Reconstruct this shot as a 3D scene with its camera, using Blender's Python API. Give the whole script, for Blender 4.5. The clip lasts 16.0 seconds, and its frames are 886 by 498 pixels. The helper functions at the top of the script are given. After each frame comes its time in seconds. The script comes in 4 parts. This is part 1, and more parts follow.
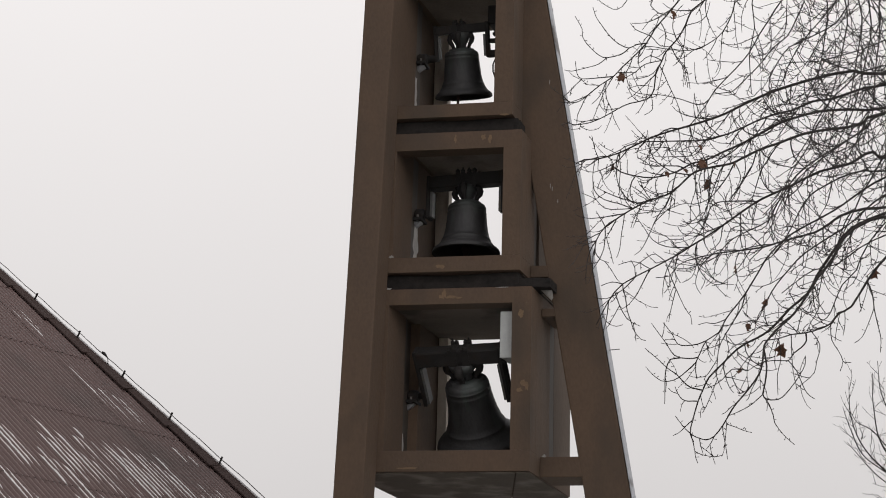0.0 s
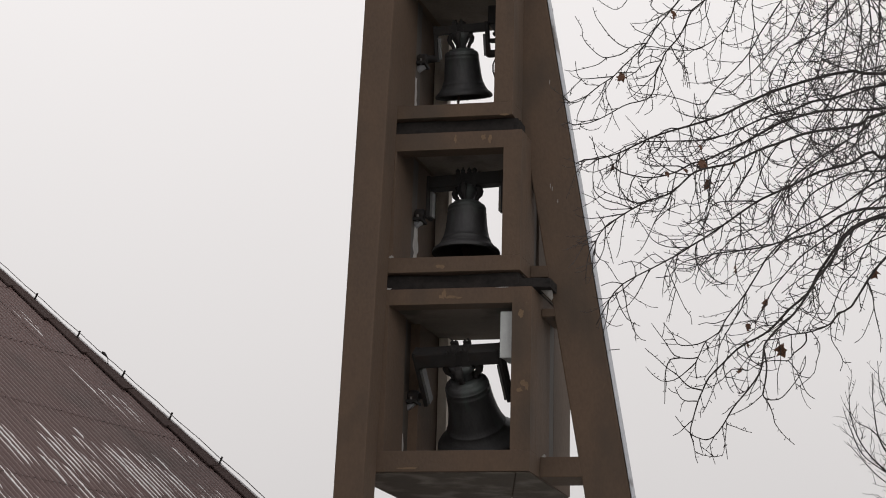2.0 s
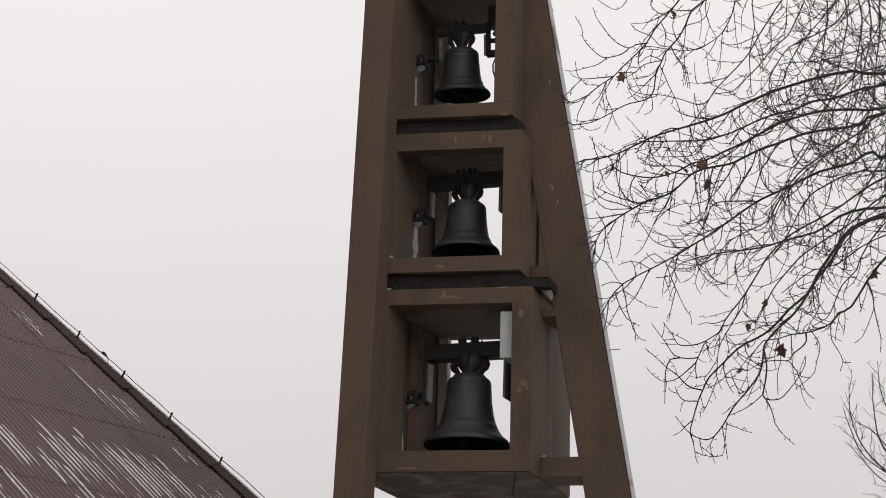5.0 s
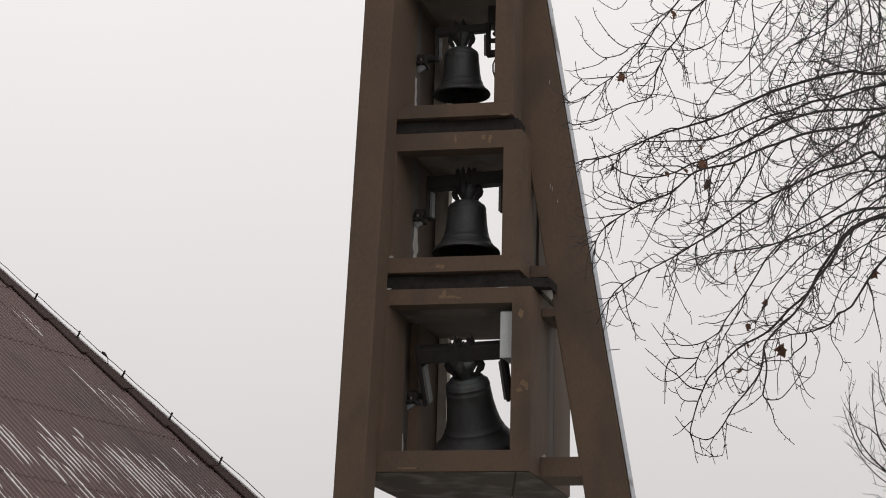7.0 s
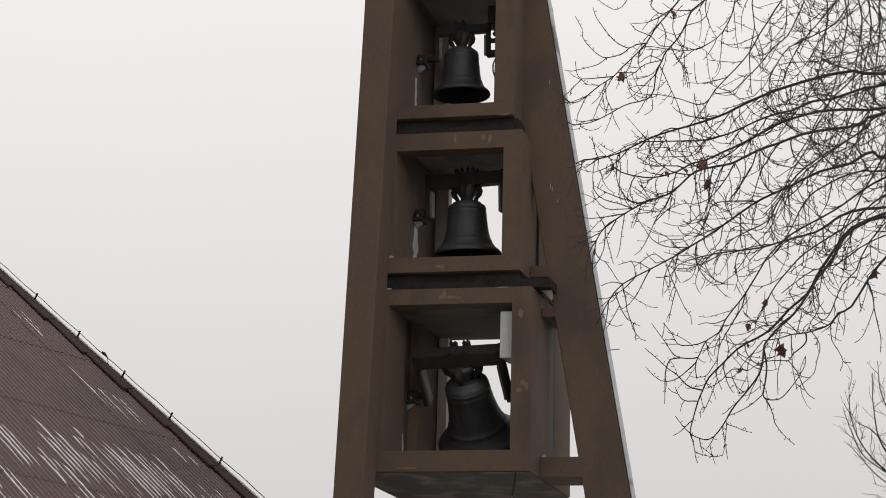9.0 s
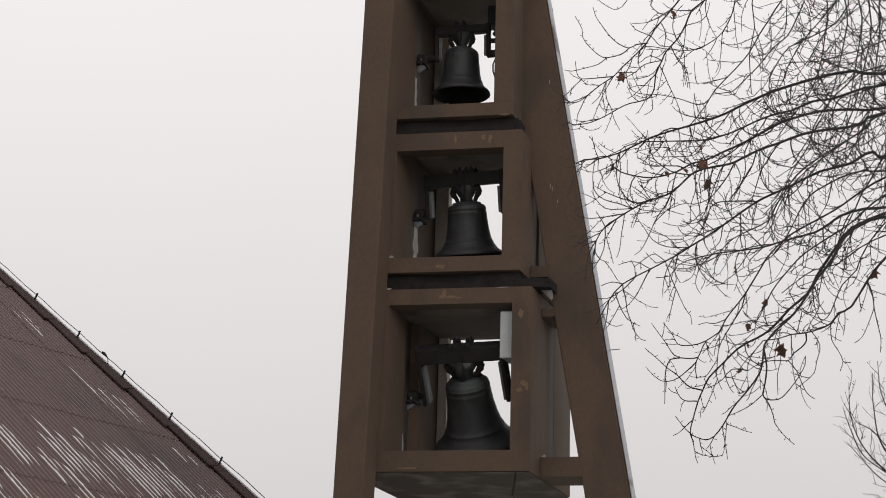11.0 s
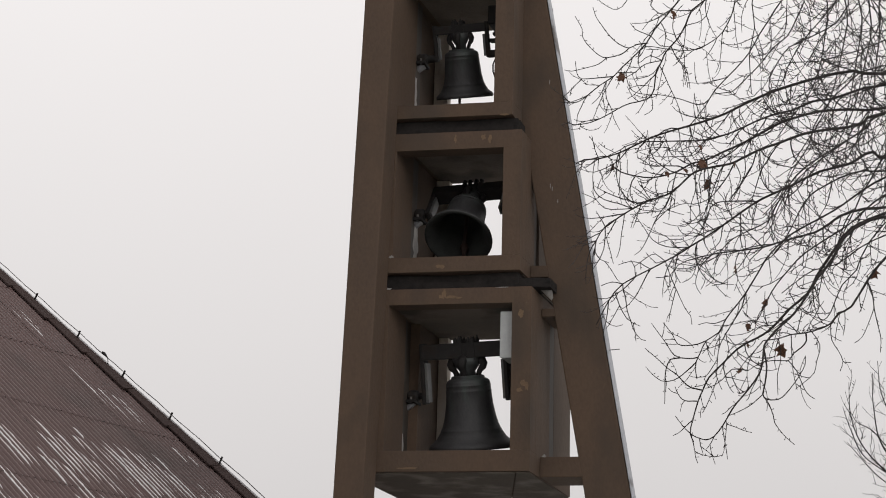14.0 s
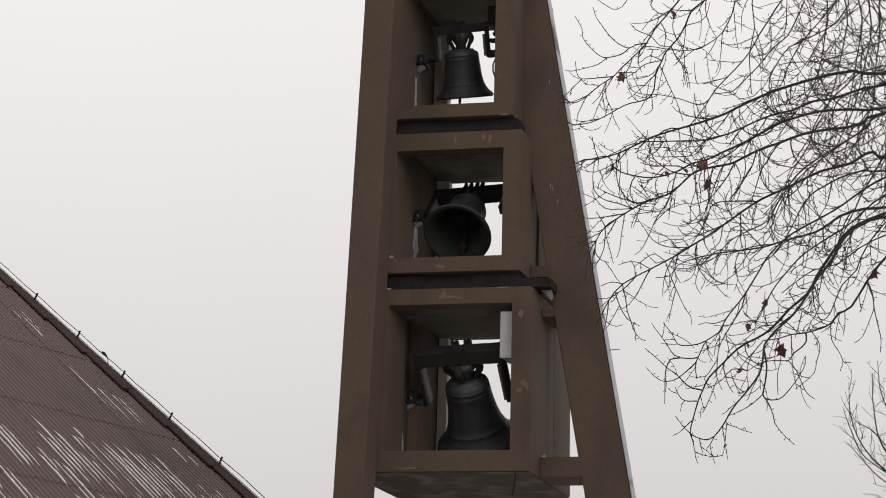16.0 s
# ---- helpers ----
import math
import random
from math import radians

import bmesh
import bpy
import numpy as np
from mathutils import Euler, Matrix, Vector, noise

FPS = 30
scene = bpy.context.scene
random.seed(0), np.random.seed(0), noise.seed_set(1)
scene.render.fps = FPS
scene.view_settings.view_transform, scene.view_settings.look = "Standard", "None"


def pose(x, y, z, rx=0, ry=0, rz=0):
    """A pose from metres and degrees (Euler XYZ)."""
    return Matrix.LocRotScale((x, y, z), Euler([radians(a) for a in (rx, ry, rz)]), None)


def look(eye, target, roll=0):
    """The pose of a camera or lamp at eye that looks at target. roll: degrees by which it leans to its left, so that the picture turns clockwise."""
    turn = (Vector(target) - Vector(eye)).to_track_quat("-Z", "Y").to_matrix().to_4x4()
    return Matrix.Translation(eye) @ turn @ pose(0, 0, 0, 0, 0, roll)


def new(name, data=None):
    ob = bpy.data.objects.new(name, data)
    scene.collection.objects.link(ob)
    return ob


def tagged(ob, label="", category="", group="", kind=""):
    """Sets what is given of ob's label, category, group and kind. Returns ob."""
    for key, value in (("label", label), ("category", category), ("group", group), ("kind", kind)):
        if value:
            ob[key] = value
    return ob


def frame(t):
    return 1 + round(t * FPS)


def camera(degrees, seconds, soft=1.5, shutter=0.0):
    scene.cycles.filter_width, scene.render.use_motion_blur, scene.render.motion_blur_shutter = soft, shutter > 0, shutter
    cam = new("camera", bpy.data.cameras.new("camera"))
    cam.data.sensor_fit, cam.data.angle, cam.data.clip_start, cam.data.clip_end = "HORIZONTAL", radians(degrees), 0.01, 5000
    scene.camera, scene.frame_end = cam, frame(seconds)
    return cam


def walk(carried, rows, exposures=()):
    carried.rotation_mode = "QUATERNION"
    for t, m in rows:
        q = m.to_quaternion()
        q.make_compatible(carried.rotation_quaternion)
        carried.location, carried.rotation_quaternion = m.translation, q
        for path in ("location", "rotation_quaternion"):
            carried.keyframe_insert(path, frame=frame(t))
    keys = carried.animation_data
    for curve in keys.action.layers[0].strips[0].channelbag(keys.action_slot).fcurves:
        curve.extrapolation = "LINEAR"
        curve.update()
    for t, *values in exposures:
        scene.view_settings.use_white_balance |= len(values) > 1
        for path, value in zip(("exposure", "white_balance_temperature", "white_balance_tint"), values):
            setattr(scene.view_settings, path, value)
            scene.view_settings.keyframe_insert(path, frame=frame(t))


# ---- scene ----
cam = camera(28, 16.0, soft=0.98, shutter=0.35)
EYE, PITCH, ROLL = Vector((0, 0, 1.6)), 18.0, 1.7
AIM = (0, math.cos(radians(PITCH)), 1.6 + math.sin(radians(PITCH)))
walk(cam, [(0.0, look(EYE, AIM, ROLL)), (16.0, look(EYE, AIM, ROLL))], exposures=[(0.0, 0.0), (16.0, 0.0)])

# ---- light: thick winter overcast, a faint broad sun behind the cloud ----
SUN_UP, SUN_TURN = radians(22), radians(148)
world = bpy.data.worlds.new("overcast")
scene.world = world
world.use_nodes = True
wn, wl = world.node_tree.nodes, world.node_tree.links
sky = wn.new("ShaderNodeTexSky")
sky.sky_type, sky.sun_disc, sky.sun_elevation, sky.sun_rotation = "NISHITA", False, SUN_UP, SUN_TURN
sky.dust_density, sky.air_density = 6.0, 1.0
grey = wn.new("ShaderNodeHueSaturation")
grey.inputs["Saturation"].default_value = 0.08
wl.new(sky.outputs[0], grey.inputs["Color"])
low = wn.new("ShaderNodeVectorMath")
low.operation = "SCALE"
low.inputs["Scale"].default_value = 0.008
wl.new(grey.outputs[0], low.inputs[0])
cloud_at = wn.new("ShaderNodeTexCoord")
cloud_noise = wn.new("ShaderNodeTexNoise")
cloud_noise.inputs["Scale"].default_value, cloud_noise.inputs["Detail"].default_value = 2.2, 3.0
wl.new(cloud_at.outputs["Generated"], cloud_noise.inputs["Vector"])
cloud = wn.new("ShaderNodeValToRGB")
cloud.color_ramp.elements[0].color = (0.748, 0.718, 0.713, 1)
cloud.color_ramp.elements[1].color = (0.818, 0.788, 0.783, 1)
wl.new(cloud_noise.outputs[0], cloud.inputs[0])
up_split = wn.new("ShaderNodeSeparateXYZ")
wl.new(cloud_at.outputs["Generated"], up_split.inputs[0])
height = wn.new("ShaderNodeMapRange")
height.inputs["From Min"].default_value, height.inputs["From Max"].default_value = 0.12, 0.46
height.inputs["To Min"].default_value, height.inputs["To Max"].default_value = 0.80, 1.125
wl.new(up_split.outputs["Z"], height.inputs["Value"])
lit = wn.new("ShaderNodeVectorMath")
lit.operation = "SCALE"
wl.new(cloud.outputs[0], lit.inputs[0])
wl.new(height.outputs[0], lit.inputs["Scale"])
both = wn.new("ShaderNodeVectorMath")
wl.new(lit.outputs[0], both.inputs[0])
wl.new(low.outputs[0], both.inputs[1])
wl.new(both.outputs[0], wn["Background"].inputs["Color"])
wn["Background"].inputs["Strength"].default_value = 1.0

sun = new("sun", bpy.data.lights.new("sun", "SUN"))
sun.data.energy, sun.data.angle, sun.data.color = 0.7, radians(30), (1.0, 0.97, 0.93)
sun.matrix_world = look((math.sin(SUN_TURN) * 40 * math.cos(SUN_UP), math.cos(SUN_TURN) * 40 * math.cos(SUN_UP), 40 * math.sin(SUN_UP)), (0, 0, 0))


# ---- materials ----
def material(name, dark, light, rough=0.8, metal=0.0, scale=6.0, bump=0.2, fine=60.0, stain=None, stain_scale=1.2, stain_at=(0.56, 0.72), stretch=(1, 1, 1), specular=0.4):
    """Colour from dark to light by coarse and fine noise, a second colour in stains, relief by the fine noise."""
    m = bpy.data.materials.new(name)
    m.use_nodes = True
    n, l = m.node_tree.nodes, m.node_tree.links
    b = n["Principled BSDF"]
    b.inputs["Metallic"].default_value = metal
    b.inputs["Specular IOR Level"].default_value = specular
    at = n.new("ShaderNodeTexCoord")
    turn = n.new("ShaderNodeMapping")
    turn.inputs["Scale"].default_value = stretch
    l.new(at.outputs["Object"], turn.inputs[0])
    coarse, grain = n.new("ShaderNodeTexNoise"), n.new("ShaderNodeTexNoise")
    for node, s, d in ((coarse, scale, 5), (grain, fine, 4)):
        node.inputs["Scale"].default_value, node.inputs["Detail"].default_value = s, d
        l.new(turn.outputs[0], node.inputs["Vector"])
    mixed = n.new("ShaderNodeMix")
    mixed.data_type = "FLOAT"
    mixed.inputs[0].default_value = 0.4
    l.new(coarse.outputs[0], mixed.inputs[2])
    l.new(grain.outputs[0], mixed.inputs[3])
    ramp = n.new("ShaderNodeValToRGB")
    ramp.color_ramp.elements[0].position, ramp.color_ramp.elements[1].position = 0.32, 0.68
    ramp.color_ramp.elements[0].color, ramp.color_ramp.elements[1].color = (*dark, 1), (*light, 1)
    l.new(mixed.outputs[0], ramp.inputs[0])
    colour = ramp.outputs[0]
    if stain:
        spots = n.new("ShaderNodeTexNoise")
        spots.inputs["Scale"].default_value, spots.inputs["Detail"].default_value = stain_scale, 7
        l.new(turn.outputs[0], spots.inputs["Vector"])
        cut = n.new("ShaderNodeMapRange")
        cut.inputs["From Min"].default_value, cut.inputs["From Max"].default_value = stain_at
        l.new(spots.outputs[0], cut.inputs["Value"])
        over = n.new("ShaderNodeMix")
        over.data_type = "RGBA"
        l.new(cut.outputs[0], over.inputs[0])
        l.new(colour, over.inputs[6])
        over.inputs[7].default_value = (*stain, 1)
        colour = over.outputs[2]
    l.new(colour, b.inputs["Base Color"])
    rr = n.new("ShaderNodeMapRange")
    rr.inputs["To Min"].default_value, rr.inputs["To Max"].default_value = max(rough - 0.1, 0.05), min(rough + 0.1, 1)
    l.new(coarse.outputs[0], rr.inputs["Value"])
    l.new(rr.outputs[0], b.inputs["Roughness"])
    bm_ = n.new("ShaderNodeBump")
    bm_.inputs["Strength"].default_value, bm_.inputs["Distance"].default_value = bump, 0.01
    l.new(grain.outputs[0], bm_.inputs["Height"])
    l.new(bm_.outputs[0], b.inputs["Normal"])
    return m


BROWN = material("brown_painted_concrete", (0.053, 0.034, 0.0225), (0.079, 0.050, 0.0325), 0.85, scale=1.7, bump=0.3, fine=38, stain=(0.046, 0.032, 0.0225), stain_scale=1.6, stain_at=(0.52, 0.70), stretch=(1, 1, 0.55))
SOFFIT = material("grimy_concrete_underside", (0.042, 0.032, 0.025), (0.064, 0.051, 0.041), 0.9, scale=3.0, bump=0.3, fine=40, stain=(0.125, 0.108, 0.092), stain_scale=2.4, stain_at=(0.5, 0.66))
# stained ceiling; its base is lightened in place of bounce light from below
CEILING = material("lightened_concrete_ceiling", (0.085, 0.067, 0.053), (0.135, 0.108, 0.087), 0.9, scale=2.0, bump=0.3, fine=40, stain=(0.045, 0.035, 0.028), stain_scale=1.5, stain_at=(0.5, 0.64))
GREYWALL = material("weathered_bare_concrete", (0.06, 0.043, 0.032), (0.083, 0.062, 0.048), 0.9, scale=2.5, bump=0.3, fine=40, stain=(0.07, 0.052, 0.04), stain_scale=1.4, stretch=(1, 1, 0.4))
# the return's pale base colour stands in for light falling on it
LIT_RETURN = material("lit_return_concrete", (0.42, 0.375, 0.325), (0.55, 0.5, 0.44), 0.9, scale=2.5, bump=0.3, fine=40, stain=(0.13, 0.105, 0.085), stain_scale=1.6, stretch=(1, 1, 0.4))
TAR = material("black_roofing_felt", (0.008, 0.007, 0.0068), (0.022, 0.019, 0.018), 0.9, scale=7, bump=0.7, fine=22, specular=0.2)
ZINC = material("dull_zinc_flashing", (0.3, 0.31, 0.34), (0.42, 0.43, 0.46), 0.55, 0.35, scale=2.0, bump=0.1, fine=20, stain=(0.14, 0.13, 0.13), stain_scale=2.5, stain_at=(0.58, 0.66))
STEEL = material("galvanised_steel_plate", (0.08, 0.08, 0.08), (0.135, 0.135, 0.135), 0.6, 0.3, scale=5, bump=0.15, fine=30, stain=(0.1, 0.085, 0.07), stain_scale=4)
JOINT = material("streaked_joint_sheet", (0.038, 0.032, 0.027), (0.065, 0.057, 0.05), 0.7, 0.2, scale=3, bump=0.2, fine=25, stain=(0.05, 0.038, 0.03), stain_scale=3, stain_at=(0.48, 0.62), stretch=(1, 1, 0.3))
BLACK = material("black_painted_iron", (0.013, 0.012, 0.0122), (0.023, 0.021, 0.0205), 0.75, 0.0, scale=9, bump=0.3, fine=60, stain=(0.022, 0.015, 0.012), stain_scale=5, specular=0.22)
BRONZE = material("dark_patinated_bell_bronze", (0.026, 0.026, 0.028), (0.047, 0.046, 0.047), 0.58, 0.25, scale=7, bump=0.3, fine=50, stain=(0.046, 0.054, 0.052), stain_scale=4, stain_at=(0.5, 0.62), stretch=(1, 1, 0.35), specular=0.45)
# bell inside and lip underside: darker than the bronze to paint in their shade
INNER = material("shaded_bell_inside", (0.021, 0.022, 0.0217), (0.036, 0.037, 0.0365), 0.9, 0.0, scale=6, bump=0.3, fine=50, stain=(0.032, 0.036, 0.034), stain_scale=3, specular=0.1)
RUST = material("rusty_clapper_iron", (0.014, 0.008, 0.007), (0.028, 0.0135, 0.010), 0.85, 0.1, scale=12, bump=0.4, fine=70)
BOXGREY = material("light_grey_enclosure", (0.3, 0.31, 0.31), (0.37, 0.38, 0.38), 0.5, scale=3, bump=0.05)
ROOFING = material("brown_coated_roof_sheet", (0.081, 0.0505, 0.0475), (0.107, 0.0685, 0.0645), 0.55, scale=1.2, bump=0.15, fine=50, stain=(0.066, 0.045, 0.042), stain_scale=0.7, specular=0.35)
# brown verge sheet, darkened in colour for the shade on its steep face
RIDGE = material("shaded_brown_verge_sheet", (0.034, 0.0225, 0.0205), (0.048, 0.032, 0.0295), 0.8, scale=2, bump=0.15, specular=0.15)
# metal lip; the near-white colour also paints the bright halo along the edge
PALE = material("pale_zinc_lip_with_glare", (0.5, 0.5, 0.51), (0.66, 0.66, 0.67), 0.6, 0.1, scale=3, bump=0.1, fine=30, stain=(0.3, 0.29, 0.29), stain_scale=3)
SNOW = material("frozen_snow", (0.42, 0.41, 0.415), (0.66, 0.65, 0.65), 0.8, scale=8, bump=0.4, fine=40)
PLASTER = material("pale_church_render", (0.5, 0.47, 0.42), (0.6, 0.57, 0.52), 0.9, scale=1.5, bump=0.3)
BARK = material("dark_wet_bark", (0.012, 0.010, 0.010), (0.034, 0.029, 0.027), 0.85, scale=10, bump=0.5, fine=60, stretch=(1, 1, 0.5))
TWIG = material("grey_brown_twig_bark", (0.02, 0.016, 0.016), (0.045, 0.037, 0.035), 0.85, scale=10, bump=0.3)
LEAF = material("withered_brown_leaf", (0.055, 0.027, 0.017), (0.13, 0.06, 0.034), 0.8, scale=14, bump=0.4)
# turf out of view; the white snow stain is added to bounce light upward
GRASS = material("bounce_snow_on_turf", (0.10, 0.10, 0.06), (0.20, 0.19, 0.13), 0.95, scale=0.8, bump=0.6, fine=12, stain=(0.72, 0.72, 0.73), stain_scale=0.5, stain_at=(0.42, 0.58))
PATCH = material("bare_ochre_paint_chips", (0.095, 0.062, 0.036), (0.14, 0.092, 0.054), 0.9, scale=8, bump=0.3)
LIME = material("white_lime_run", (0.14, 0.135, 0.13), (0.24, 0.23, 0.22), 0.9, scale=9, bump=0.3, stain=(0.12, 0.1, 0.09), stain_scale=5, stretch=(1, 1, 0.3))
# the lime again, with a lighter colour to make up for dim chamber light
LIME_RUN = material("lightened_lime_run", (0.24, 0.23, 0.22), (0.42, 0.40, 0.385), 0.9, scale=9, bump=0.3, stain=(0.16, 0.14, 0.12), stain_scale=6, stretch=(1, 1, 0.3))


# ---- mesh helpers ----
def part(name, bm, mat, parent=None, label="", smooth=False, place=None):
    """One mesh object from a bmesh, under a thing or a part."""
    me = bpy.data.meshes.new(name)
    bmesh.ops.recalc_face_normals(bm, faces=bm.faces)
    bm.to_mesh(me)
    bm.free()
    me.materials.append(mat)
    if smooth:
        for poly in me.polygons:
            poly.use_smooth = True
    ob = new(name, me)
    if parent:
        ob.parent = parent
    if place:
        ob.matrix_basis = place
    if label:
        ob["label"] = label
    return ob


def thing(name, label, category, at=None, group="", kind=""):
    ob = new(name)
    if at:
        ob.matrix_basis = at
    return tagged(ob, label, category, group, kind)


def hexa(corners, bevel=0.012):
    """A solid of eight corners: four below, four above, each going round."""
    bm = bmesh.new()
    v = [bm.verts.new(c) for c in corners]
    for f in ((0, 1, 2, 3), (4, 5, 6, 7), (0, 1, 5, 4), (1, 2, 6, 5), (2, 3, 7, 6), (3, 0, 4, 7)):
        bm.faces.new([v[i] for i in f])
    if bevel:
        bmesh.ops.bevel(bm, geom=bm.edges[:], offset=bevel, segments=2, affect="EDGES", profile=0.5)
    return bm


def box(x0, x1, y0, y1, z0, z1, bevel=0.006):
    return hexa([(x0, y0, z0), (x1, y0, z0), (x1, y1, z0), (x0, y1, z0), (x0, y0, z1), (x1, y0, z1), (x1, y1, z1), (x0, y1, z1)], bevel)


def lathe(profile, steps=48):
    """A turned solid from (radius, height) pairs."""
    bm = bmesh.new()
    rings = []
    for r, z in profile:
        rings.append([bm.verts.new((r * math.cos(2 * math.pi * i / steps), r * math.sin(2 * math.pi * i / steps), z)) for i in range(steps)] if r > 1e-5 else [bm.verts.new((0, 0, z))])
    for a, b in zip(rings, rings[1:]):
        for i in range(steps):
            j = (i + 1) % steps
            q = [a[i % len(a)], a[j % len(a)], b[j % len(b)], b[i % len(b)]]
            q = list(dict.fromkeys(q))
            if len(q) > 2:
                bm.faces.new(q)
    return bm


def tube(bm, points, radii, sides=6):
    """A bent, tapering round bar through the points, added to bm."""
    rings, side = [], Vector((0.3, 0.2, 0.9))
    for i, p in enumerate(points):
        d = (points[min(i + 1, len(points) - 1)] - points[max(i - 1, 0)]).normalized()
        a = d.cross(side)
        if a.length < 1e-4:
            a = d.orthogonal()
        a.normalize()
        b = d.cross(a)
        side = -b
        rings.append([bm.verts.new(p + radii[i] * (a * math.cos(2 * math.pi * k / sides) + b * math.sin(2 * math.pi * k / sides))) for k in range(sides)])
    for r0, r1 in zip(rings, rings[1:]):
        for k in range(sides):
            bm.faces.new((r0[k], r0[(k + 1) % sides], r1[(k + 1) % sides], r1[k]))
    bm.faces.new(rings[0])
    bm.faces.new(list(reversed(rings[-1])))
    return bm


def rod(p, q, r, sides=10):
    return tube(bmesh.new(), [Vector(p), Vector(q)], [r, r], sides)


# ---- ground ----
def ground_sheet():
    bm = bmesh.new()
    n = 60
    vs = []
    for i in range(n + 1):
        for j in range(n + 1):
            x, y = (2 * i / n - 1), (2 * j / n - 1)
            x, y = 1500 * x * abs(x) ** 1.6, 1500 * y * abs(y) ** 1.6
            vs.append(bm.verts.new((x, y, 0.12 * noise.noise(Vector((x * 0.08, y * 0.08, 0))) - 0.1)))
    for i in range(n):
        for j in range(n):
            a = i * (n + 1) + j
            bm.faces.new((vs[a], vs[a + 1], vs[a + n + 2], vs[a + n + 1]))
    tagged(part("ground", bm, GRASS, smooth=True), "unseen winter grass ground, broken snow cover added to bounce light up", "ground", kind="structure")


ground_sheet()

# ---- the bell tower: two leaning blades and three stacked bell chambers ----
ALONG = Vector((math.cos(radians(11)), -math.sin(radians(11)), 0))
DEEP = Vector((math.sin(radians(20)), math.cos(radians(20)), 0))
FOOT = Vector((0, 17.6, 0))


def T(a, b, z):
    """A place in the tower: a along the front, b behind it, z up."""
    return FOOT + a * ALONG + b * DEEP + Vector((0, 0, z))


def tbox(a0, a1, b0, b1, z0, z1, bevel=0.012):
    return hexa([T(a0, b0, z0), T(a1, b0, z0), T(a1, b1, z0), T(a0, b1, z0), T(a0, b0, z1), T(a1, b0, z1), T(a1, b1, z1), T(a0, b1, z1)], bevel)


def blade(name, a_left, a_right, b0, b1, z0, z1):
    """A leaning slab: a_left and a_right give the edges' place at a height."""
    return hexa([T(a_left(z0), b0, z0), T(a_right(z0), b0, z0), T(a_right(z0), b1, z0), T(a_left(z0), b1, z0),
                 T(a_left(z1), b0, z1), T(a_right(z1), b0, z1), T(a_right(z1), b1, z1), T(a_left(z1), b1, z1)], 0.015)


tower = thing("bell_tower", "brown painted concrete bell tower with leaning legs and open chambers", "bell tower")
TOP = 11.3
left_out = lambda z: -0.932 + 0.0175 * (z - 4.657)
left_in = lambda z: -0.623 + 0.0203 * (z - 4.657)
right_in = lambda z: 1.377 - 0.1705 * (z - 4.888)
right_out = lambda z: 1.861 - 0.1637 * (z - 4.761)
part("leg", blade("leg", left_out, left_in, -0.31, 0.0, -0.2, TOP), BROWN, tower)
right_leg = part("leg", blade("leg", right_in, right_out, 0.35, 0.48, -0.2, TOP), BROWN, tower)
lip = part("flashing", blade("flashing", lambda z: right_out(z) + 0.003, lambda z: right_out(z) + 0.024, 0.345, 0.482, 1.5, TOP), ZINC, right_leg, "dull grey sheet-metal edge strip")


def chamber(z0, z1, z2, z3, left_in_a, right_in_a, right_out_a, inner, rear, joint, recess, depth=1.5):
    """Floor slab z0 to z1, front lintel z2 to z3, ceiling from inner to z3, side walls in two panels with a joint between.
    rear: the left wall's rear panel and its return, along the front; joint: the gap in the right wall, with its recess."""
    la = left_in_a - 0.22
    part("floor_slab", tbox(left_in_a - 0.37, right_out_a, 0.0, depth, z0, z1, 0.004), BROWN, tower)
    part("lintel", tbox(left_in_a - 0.30, right_out_a, 0.0, 0.2, z2, z3, 0.0015), BROWN, tower)
    part("ceiling_slab", tbox(left_in_a - 0.30, right_out_a, 0.2, depth, inner, z3, 0.003), BROWN, tower)
    b0 = 0.02 if z0 < 6 else 0.16
    a0, a1, b1 = left_in_a - 0.36, right_out_a - 0.01, depth - 0.02
    crack = lambda b: 0.80 - 0.328 * b
    for edges in ((lambda b: a0, lambda b: crack(b) - 0.005), (lambda b: crack(b) + 0.005, lambda b: a1)):
        c = [T(edges[k](b), b, z) for z in (z0 - 0.014, z0 - 0.003) for k, b in ((0, b0), (1, b0), (1, b1), (0, b1))]
        part("soffit_board", hexa(c, 0.002), SOFFIT, tower, "grimy board under the floor slab")
    part("soffit_board", tbox(left_in_a, right_in_a, 0.205, depth - 0.02, inner - 0.006, inner - 0.001, 0.002), CEILING, tower, "stained ceiling of the chamber, coloured lighter for missing bounce light")
    for side, a0, a1, j0, j1 in ((-1, la, left_in_a, 0.52, 0.78), (1, right_in_a, right_out_a, joint[0], joint[1])):
        part("wall_panel", tbox(a0, a1, 0.0, 0.2, z1, z2, 0.0015), BROWN, tower)
        part("wall_panel", tbox(a0, a1, 0.2, j0, z1, inner, 0.002), BROWN, tower)
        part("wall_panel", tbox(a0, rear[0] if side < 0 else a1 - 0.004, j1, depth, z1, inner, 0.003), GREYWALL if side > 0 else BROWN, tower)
        part("joint_plate", tbox(a0 + 0.03, a1 - (0.04 if side < 0 else recess), j0, j1, z1, inner, 0), JOINT, tower, "grey streaked metal plate in the wall joint")
    part("wall_return", tbox(rear[0], rear[1], depth - 0.12, depth - 0.006, z1, inner, 0.006), LIT_RETURN, tower, "concrete return of the back wall, paled in colour as if lit")


chamber(4.975, 5.19, 6.72, 6.89, -0.555, 0.737, 0.937, 6.737, (-0.495, -0.392), (0.69, 0.86), 0.006)
chamber(7.07, 7.235, 8.43, 8.625, -0.535, 0.617, 0.81, 8.59, (-0.58, -0.432), (0.50, 0.69), 0.03)
